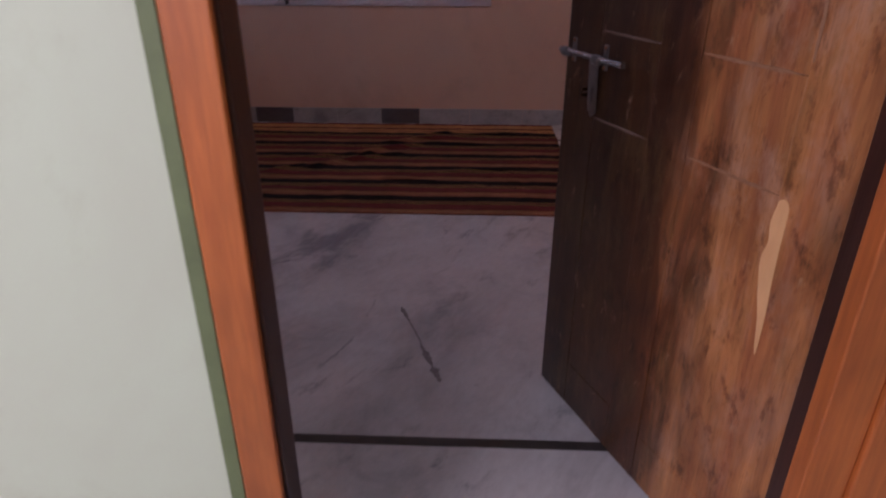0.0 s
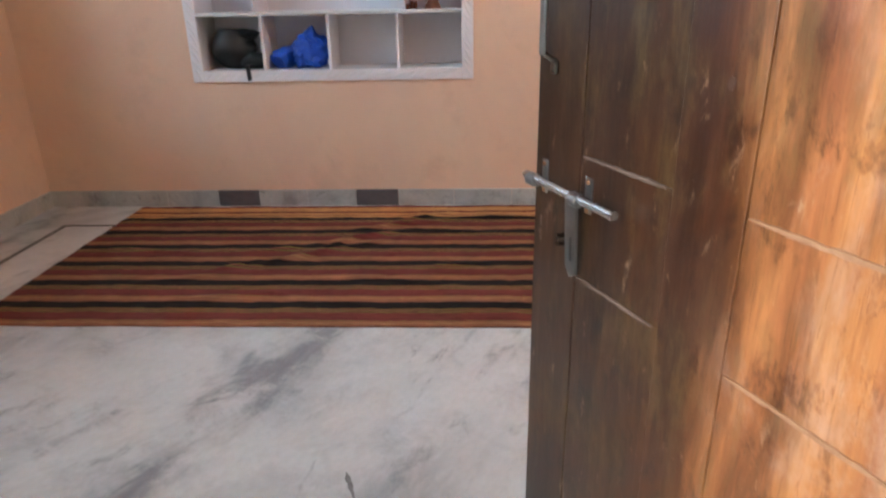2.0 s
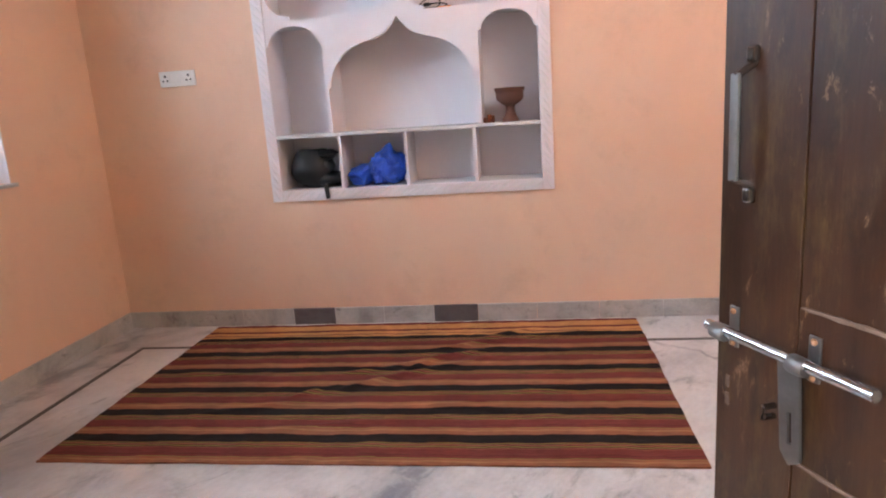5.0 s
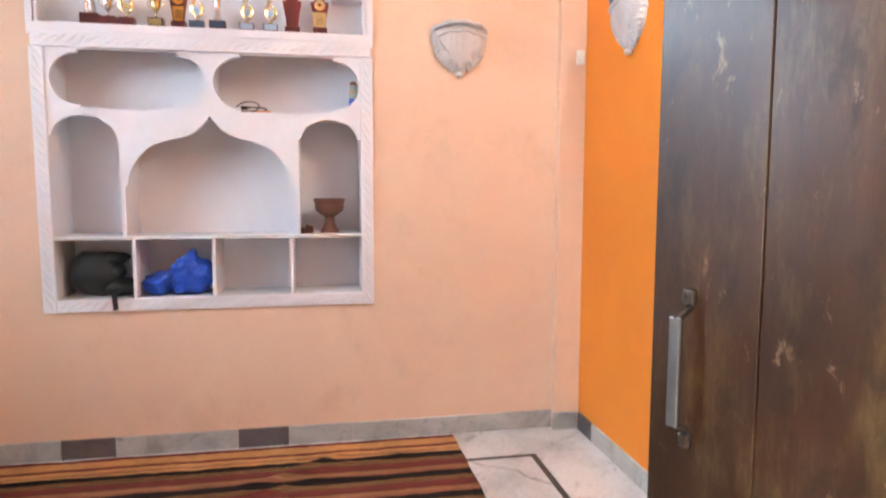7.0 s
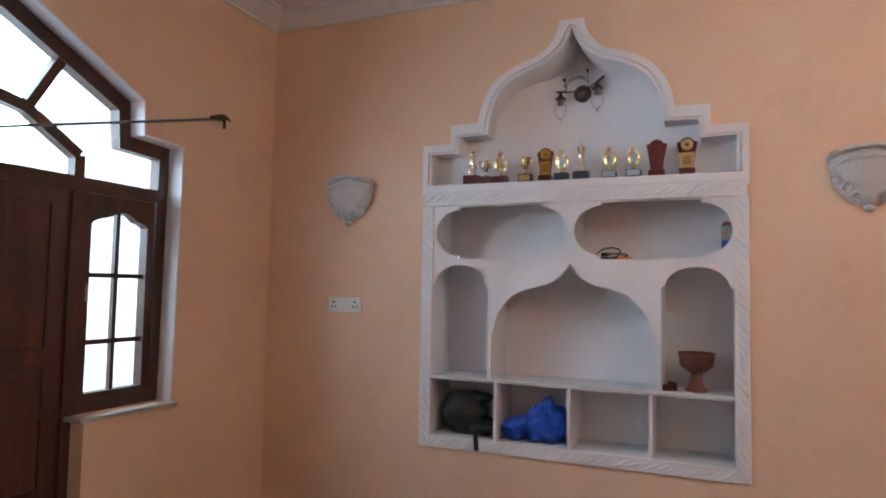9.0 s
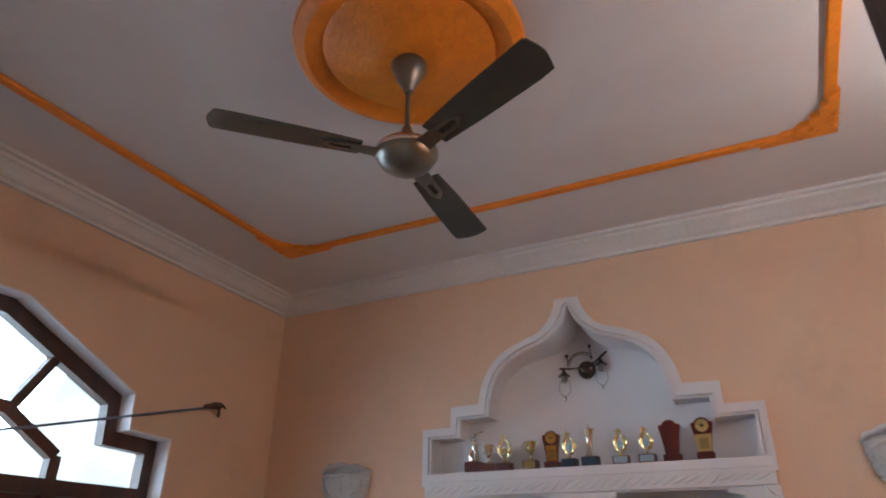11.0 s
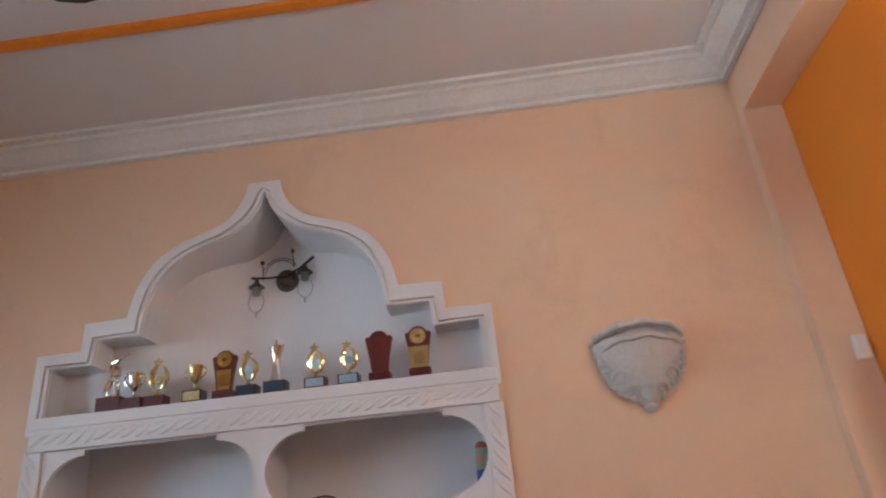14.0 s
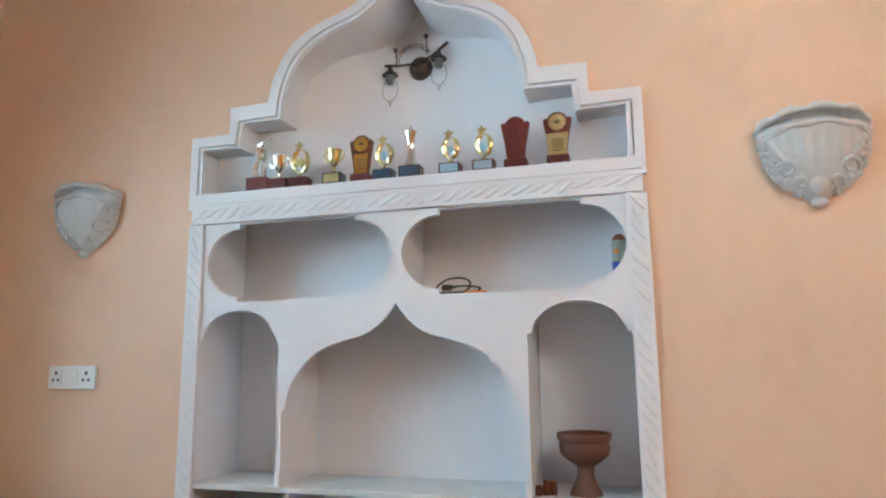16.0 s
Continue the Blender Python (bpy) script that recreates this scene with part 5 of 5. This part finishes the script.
def sconce(name, m, label):
    """A half bowl like a shell: double rim with a hollow between, smooth belly, thick scrolls that run down to a knob. It stands out towards -y."""
    s = thing(name, (0, 0, 0), label, "sconce", "plaster wall sconces")
    s.matrix_world = m @ Matrix.Diagonal((0.95, 0.95, 0.95, 1))
    bm = bmesh.new()
    n, rows_, H = 104, 26, 0.245
    grid = []
    for i in range(rows_ + 1):
        t = i / rows_
        r, d = shell_size(t)
        ring = []
        for k in range(n + 1):
            a = math.pi * k / n
            e = 1 + 0.012 * t * math.cos(a * 16) - 0.034 * (0.5 + 0.5 * math.cos(a * 26)) * math.exp(-((t - 0.62) / 0.2) ** 2) * math.sin(a) ** 2 - 0.56 * math.sin(a) * math.exp(-((t - 0.925) / 0.05) ** 2)
            e += 0.045 * noise.noise(Vector((math.cos(a) * 3.2, t * 5.5, 3.0))) * max(0.0, math.sin(a)) ** 0.5
            top = (0.042 * math.sin(a) - 0.02) * t ** 3 + 0.005 * t ** 6 * math.cos(a * 8)
            ring.append(bm.verts.new((r * math.cos(a), -d * e * math.sin(a) - 0.0005, 0.018 + H * t + top)))
        grid.append(ring)
    for i in range(rows_, 8, -2):
        t = i / rows_
        r, d = shell_size(t)
        ring = []
        for k in range(n + 1):
            a = math.pi * k / n
            ring.append(bm.verts.new(((r - 0.03) * math.cos(a), -(d - 0.03) * math.sin(a) - 0.001, 0.016 + H * t + (0.042 * math.sin(a) - 0.02) * t ** 3)))
        grid.append(ring)
    for p, q in zip(grid, grid[1:]):
        for k in range(n):
            bm.faces.new((p[k], p[k + 1], q[k + 1], q[k]))
    part("shell", bm, OLDPLASTER, s, smooth=True)
    rnd = random.Random(8)

    def on_shell(xx, zz, lift=0.0):
        w, d = shell_size(max(0.0, min(0.9, (zz - 0.018) / H)))
        return (xx, -d * math.sqrt(max(0.0, 1 - min(1, abs(xx) / w) ** 2)) - 0.001 - lift, zz)

    pts_ = [(0.15 * math.cos(math.pi * k / 36), -0.093 * math.sin(math.pi * k / 36) - 0.003, 0.238 + 0.042 * math.sin(math.pi * k / 36) + 0.007 * abs(math.sin(math.pi * k / 36 * 5 + 0.6))) for k in range(37)]
    part("rim", tube(bmesh.new(), pts_, 0.0105, 10, [(0.7 + 0.6 * abs(math.sin(math.pi * k / 36 * 5 + 0.6))) * rnd.uniform(0.8, 1.2) for k in range(37)]), OLDPLASTER, s, smooth=True)
    low = [on_shell(0.15 * math.sin(u * 1.3) / math.sin(1.3), 0.238 - 0.046 * u * u + 0.003 * math.sin(u * 12)) for u in [-1 + 2 * k / 36 for k in range(37)]]
    part("lower_rim", tube(bmesh.new(), low, 0.0085, 8, [(0.65 + 0.6 * abs(math.sin(math.pi * k / 36 * 5 + 0.6))) * rnd.uniform(0.9, 1.1) for k in range(37)]), OLDPLASTER, s, smooth=True)
    for sgn in (-1, 1):
        for r0, cx_, cz_, w in ((0.032, 0.084, 0.112, 0.0095), (0.022, 0.048, 0.070, 0.009), (0.017, 0.112, 0.158, 0.0075)):
            pts_ = [on_shell(sgn * (cx_ + r0 * (1 - k / 26) * math.cos(radians(-110 + k * 24))), cz_ + r0 * (1 - k / 26) * math.sin(radians(-110 + k * 24)), 0.0) for k in range(19)]
            part("scroll", tube(bmesh.new(), pts_, w, 8, [1.1 - k / 30 for k in range(19)]), OLDPLASTER, s, smooth=True)
        # ruffled leaf edge from the rim down to the foot
        edge_ = []
        for k in range(26):
            t = 0.86 - 0.76 * k / 25
            w, d = shell_size(t)
            edge_.append(on_shell(sgn * w * (0.93 + 0.03 * math.sin(k * 1.9)), 0.018 + H * t, 0.0))
        part("leaf_edge", tube(bmesh.new(), edge_, 0.0135, 8, [0.62 + 0.55 * abs(math.sin(k * 0.95 + 0.4)) for k in range(26)]), OLDPLASTER, s, smooth=True)
        # three fleshy lobes that fan out from the scroll towards the rim
        for k in range(3):
            lobe = [on_shell(sgn * (0.088 + 0.012 * k + (0.034 - 0.006 * k) * q / 8), 0.124 + 0.012 * k + (0.04 + 0.008 * k) * math.sin(q / 8 * 1.9)) for q in range(9)]
            part("leaf_lobe", tube(bmesh.new(), lobe, 0.0085, 8, [0.5, 0.9, 1.1, 1.2, 1.15, 1.0, 0.8, 0.6, 0.3]), OLDPLASTER, s, smooth=True)
    c = on_shell(0.0, 0.075)
    part("centre_leaf", ball(bmesh.new(), (0, c[1] + 0.014, 0.08), 0.031, 0.95, 0.6, 1.5, 16, 12), OLDPLASTER, s, smooth=True)
    part("drop", ball(bmesh.new(), (0, -0.02, 0.012), 0.022, 1.1, 0.9, 0.75, 14, 10), OLDPLASTER, s, smooth=True)
    return s


sconce("wall_sconce", pose(-0.465, -0.001, 1.94), "dusty white plaster shell sconce beside the niche")
sconce("wall_sconce", pose(2.078, -0.001, 1.95), "dusty white plaster shell sconce beside the niche")
sconce("wall_sconce", pose(XE - 0.001, -0.585, 1.985, 0, 0, -90), "dusty white plaster shell sconce on the orange wall")

# ---- switch plate ----
sw = thing("switch_plate", (-0.483, -0.001, 1.443), "white switch plate with two sockets and a switch", "switch plate")
part("plate", boxed(-0.108, 0.108, -0.011, 0.001, 0, 0.086, bevel=0.003), PLASTIC, sw)
part("rocker", boxed(-0.031, 0.031, -0.015, -0.011, 0.018, 0.068, bevel=0.002), PLASTIC, sw)
for c in (-0.07, 0.07):
    so = part("socket", boxed(c - 0.026, c + 0.026, -0.0135, -0.011, 0.014, 0.072, bevel=0.002), PLASTIC, sw)
    for u, v, r in ((0, 0.058, 0.0075), (-0.012, 0.033, 0.006), (0.012, 0.033, 0.006)):
        bm = lathe(bmesh.new(), [(r, 0), (r, 0.002), (0, 0.002)], 10)
        bmesh.ops.rotate(bm, cent=(0, 0, 0), matrix=Matrix.Rotation(radians(90), 3, "X"), verts=bm.verts)
        bmesh.ops.translate(bm, vec=(c + u, -0.0128, v), verts=bm.verts)
        part("socket_hole", bm, GREYPLASTIC, so)

# ---- ceiling fan ----
fan = thing("ceiling_fan", (FX, FY, ZC - 0.055), "three-blade ceiling fan in brushed metal with grey-brown blades", "ceiling fan")
part("canopy", lathe(bmesh.new(), [(0.0, 0.0), (0.05, 0.0), (0.058, -0.012), (0.056, -0.03), (0.04, -0.065), (0.02, -0.1), (0.016, -0.115), (0.0, -0.115)], 28), FANMETAL, fan, smooth=True)
part("down_rod", tube(bmesh.new(), [(0, 0, -0.11), (0, 0, -0.31)], 0.0085, 12), FANMETAL, fan, smooth=True)
part("lower_cup", lathe(bmesh.new(), [(0.0, -0.258), (0.014, -0.253), (0.022, -0.278), (0.04, -0.303), (0.05, -0.321), (0.0, -0.321)], 24), FANMETAL, fan, smooth=True)
part("motor", lathe(bmesh.new(), [(0.0, 0.04), (0.055, 0.036), (0.086, 0.026), (0.094, 0.012), (0.094, 0.0), (0.088, -0.013), (0.078, -0.03), (0.053, -0.048), (0.026, -0.057), (0.0, -0.059)], 36, (0, 0, -0.355)), FANMETAL, fan, smooth=True)
part("motor_ring", lathe(bmesh.new(), [(0.0945, -0.248), (0.0965, -0.251), (0.0965, -0.261), (0.0945, -0.264), (0.091, -0.255)], 36, (0, 0, -0.093)), STEEL, fan, smooth=True)
for ang in (94, -25, -134):
    m = Matrix.Rotation(radians(ang), 4, "Z") @ Matrix.Translation((0, 0, -0.355)) @ Matrix.Rotation(radians(-10), 4, "X")
    bm = bmesh.new()
    out = smooth_line([(0.14, -0.045), (0.3, -0.055), (0.48, -0.06), (0.55, -0.062)], 3) + smooth_line([(0.56, -0.055), (0.568, 0.0), (0.547, 0.055)], 3) + smooth_line([(0.5, 0.058), (0.3, 0.052), (0.14, 0.042)], 3)
    prism(bm, out, (), "z", -0.003, 0.003)
    bmesh.ops.transform(bm, matrix=m, verts=bm.verts)
    bl = part("blade", bm, BLADE, fan)
    bm = prism(bmesh.new(), [(0.08, -0.028), (0.15, -0.022), (0.23, -0.02), (0.26, 0.0), (0.23, 0.02), (0.15, 0.022), (0.08, 0.028)], [[(0.165, -0.009), (0.225, -0.009), (0.235, 0.0), (0.225, 0.009), (0.165, 0.009)]], "z", -0.009, -0.0035)
    bmesh.ops.transform(bm, matrix=m, verts=bm.verts)
    part("blade_bracket", bm, FANMETAL, bl)

# ---- tube light on the orange wall ----
tl = thing("tube_light", (XE, -1.56, 2.70), "lit fluorescent tube in a white batten on the orange wall", "tube light")
part("batten", boxed(-0.045, -0.001, -0.6, 0.6, -0.02, 0.03, bevel=0.004), PLASTIC, tl)
bm = tube(bmesh.new(), [(-0.075, -0.575, 0.005), (-0.075, 0.575, 0.005)], 0.014, 14)
part("tube", bm, TUBELIGHT, tl, "glowing white tube", True)
for y in (-0.588, 0.588):
    part("end_cap", boxed(-0.092, -0.04, y - 0.012, y + 0.012, -0.015, 0.025, bevel=0.004), PLASTIC, tl)
plug_ = thing("wall_plug", (2.745, -0.056, 2.03), "small white plastic junction box on the pilaster", "junction box")
part("plug_body", boxed(-0.03, 0.012, -0.02, 0.0, 0, 0.075, bevel=0.004), PLASTIC, plug_)

# ---- rug ----
rug = thing("striped_rug", (-0.43, -1.58, 0.0), "red, orange and black striped woven floor rug, slightly rumpled", "rug")
bm = bmesh.new()
NX, NY, RW, RL = 150, 110, 2.475, 1.535


def rug_height(u, v):
    """Low creases that run slantwise over the far half, and a faint general waviness."""
    h = 0.0022 * noise.noise(Vector((u * 5, v * 9, 0.3))) + 0.0028 * noise.noise(Vector((u * 16, v * 30, 2.0)))
    for cx_, cy_, ang, length, height, width in ((1.25, 0.75, 30, 0.32, 0.013, 0.022), (1.45, 0.98, 24, 0.25, 0.014, 0.02), (1.62, 1.17, 18, 0.22, 0.013, 0.02), (1.05, 0.28, 10, 0.3, 0.006, 0.02),
                                                (0.75, 0.46, 15, 0.3, 0.005, 0.02), (0.92, 0.6, 34, 0.14, 0.012, 0.018), (1.08, 0.82, 12, 0.12, 0.011, 0.018), (1.34, 0.88, 40, 0.1, 0.012, 0.016), (1.75, 1.3, 30, 0.14, 0.012, 0.018), (1.9, 1.08, -6, 0.2, 0.009, 0.018), (2.0, 0.62, 8, 0.2, 0.007, 0.018), (0.4, 0.8, -8, 0.22, 0.008, 0.018), (1.6, 0.45, -10, 0.2, 0.007, 0.018), (2.1, 1.3, 5, 0.35, 0.008, 0.02), (0.6, 1.3, -5, 0.3, 0.006, 0.02)):
        a = radians(ang)
        p, q = (u - cx_) * math.cos(a) + (v - cy_) * math.sin(a), -(u - cx_) * math.sin(a) + (v - cy_) * math.cos(a)
        h += 1.35 * height * math.exp(-(p / length) ** 2 - (q / width) ** 2)
    return h


vs = [[None] * (NX + 1) for _ in range(NY + 1)]
for j in range(NY + 1):
    for i in range(NX + 1):
        u, v = RW * i / NX, RL * j / NY
        e = 0.006 * noise.noise(Vector((v * 6, u * 1.3, 4.0)))
        vs[j][i] = bm.verts.new((u + e, v + 0.006 * noise.noise(Vector((u * 4, 1.0, v))), 0.007 + max(-0.003, rug_height(u, v))))
for j in range(NY):
    for i in range(NX):
        bm.faces.new((vs[j][i], vs[j][i + 1], vs[j + 1][i + 1], vs[j + 1][i]))
edge = [vs[0][i] for i in range(NX + 1)] + [vs[j][NX] for j in range(1, NY + 1)] + [vs[NY][i] for i in range(NX - 1, -1, -1)] + [vs[j][0] for j in range(NY - 1, 0, -1)]
low = [bm.verts.new((v.co.x, v.co.y, 0.0005)) for v in edge]
for k in range(len(edge)):
    j = (k + 1) % len(edge)
    bm.faces.new((edge[k], edge[j], low[j], low[k]))
part("woven_cloth", bm, RUG, rug, smooth=True)
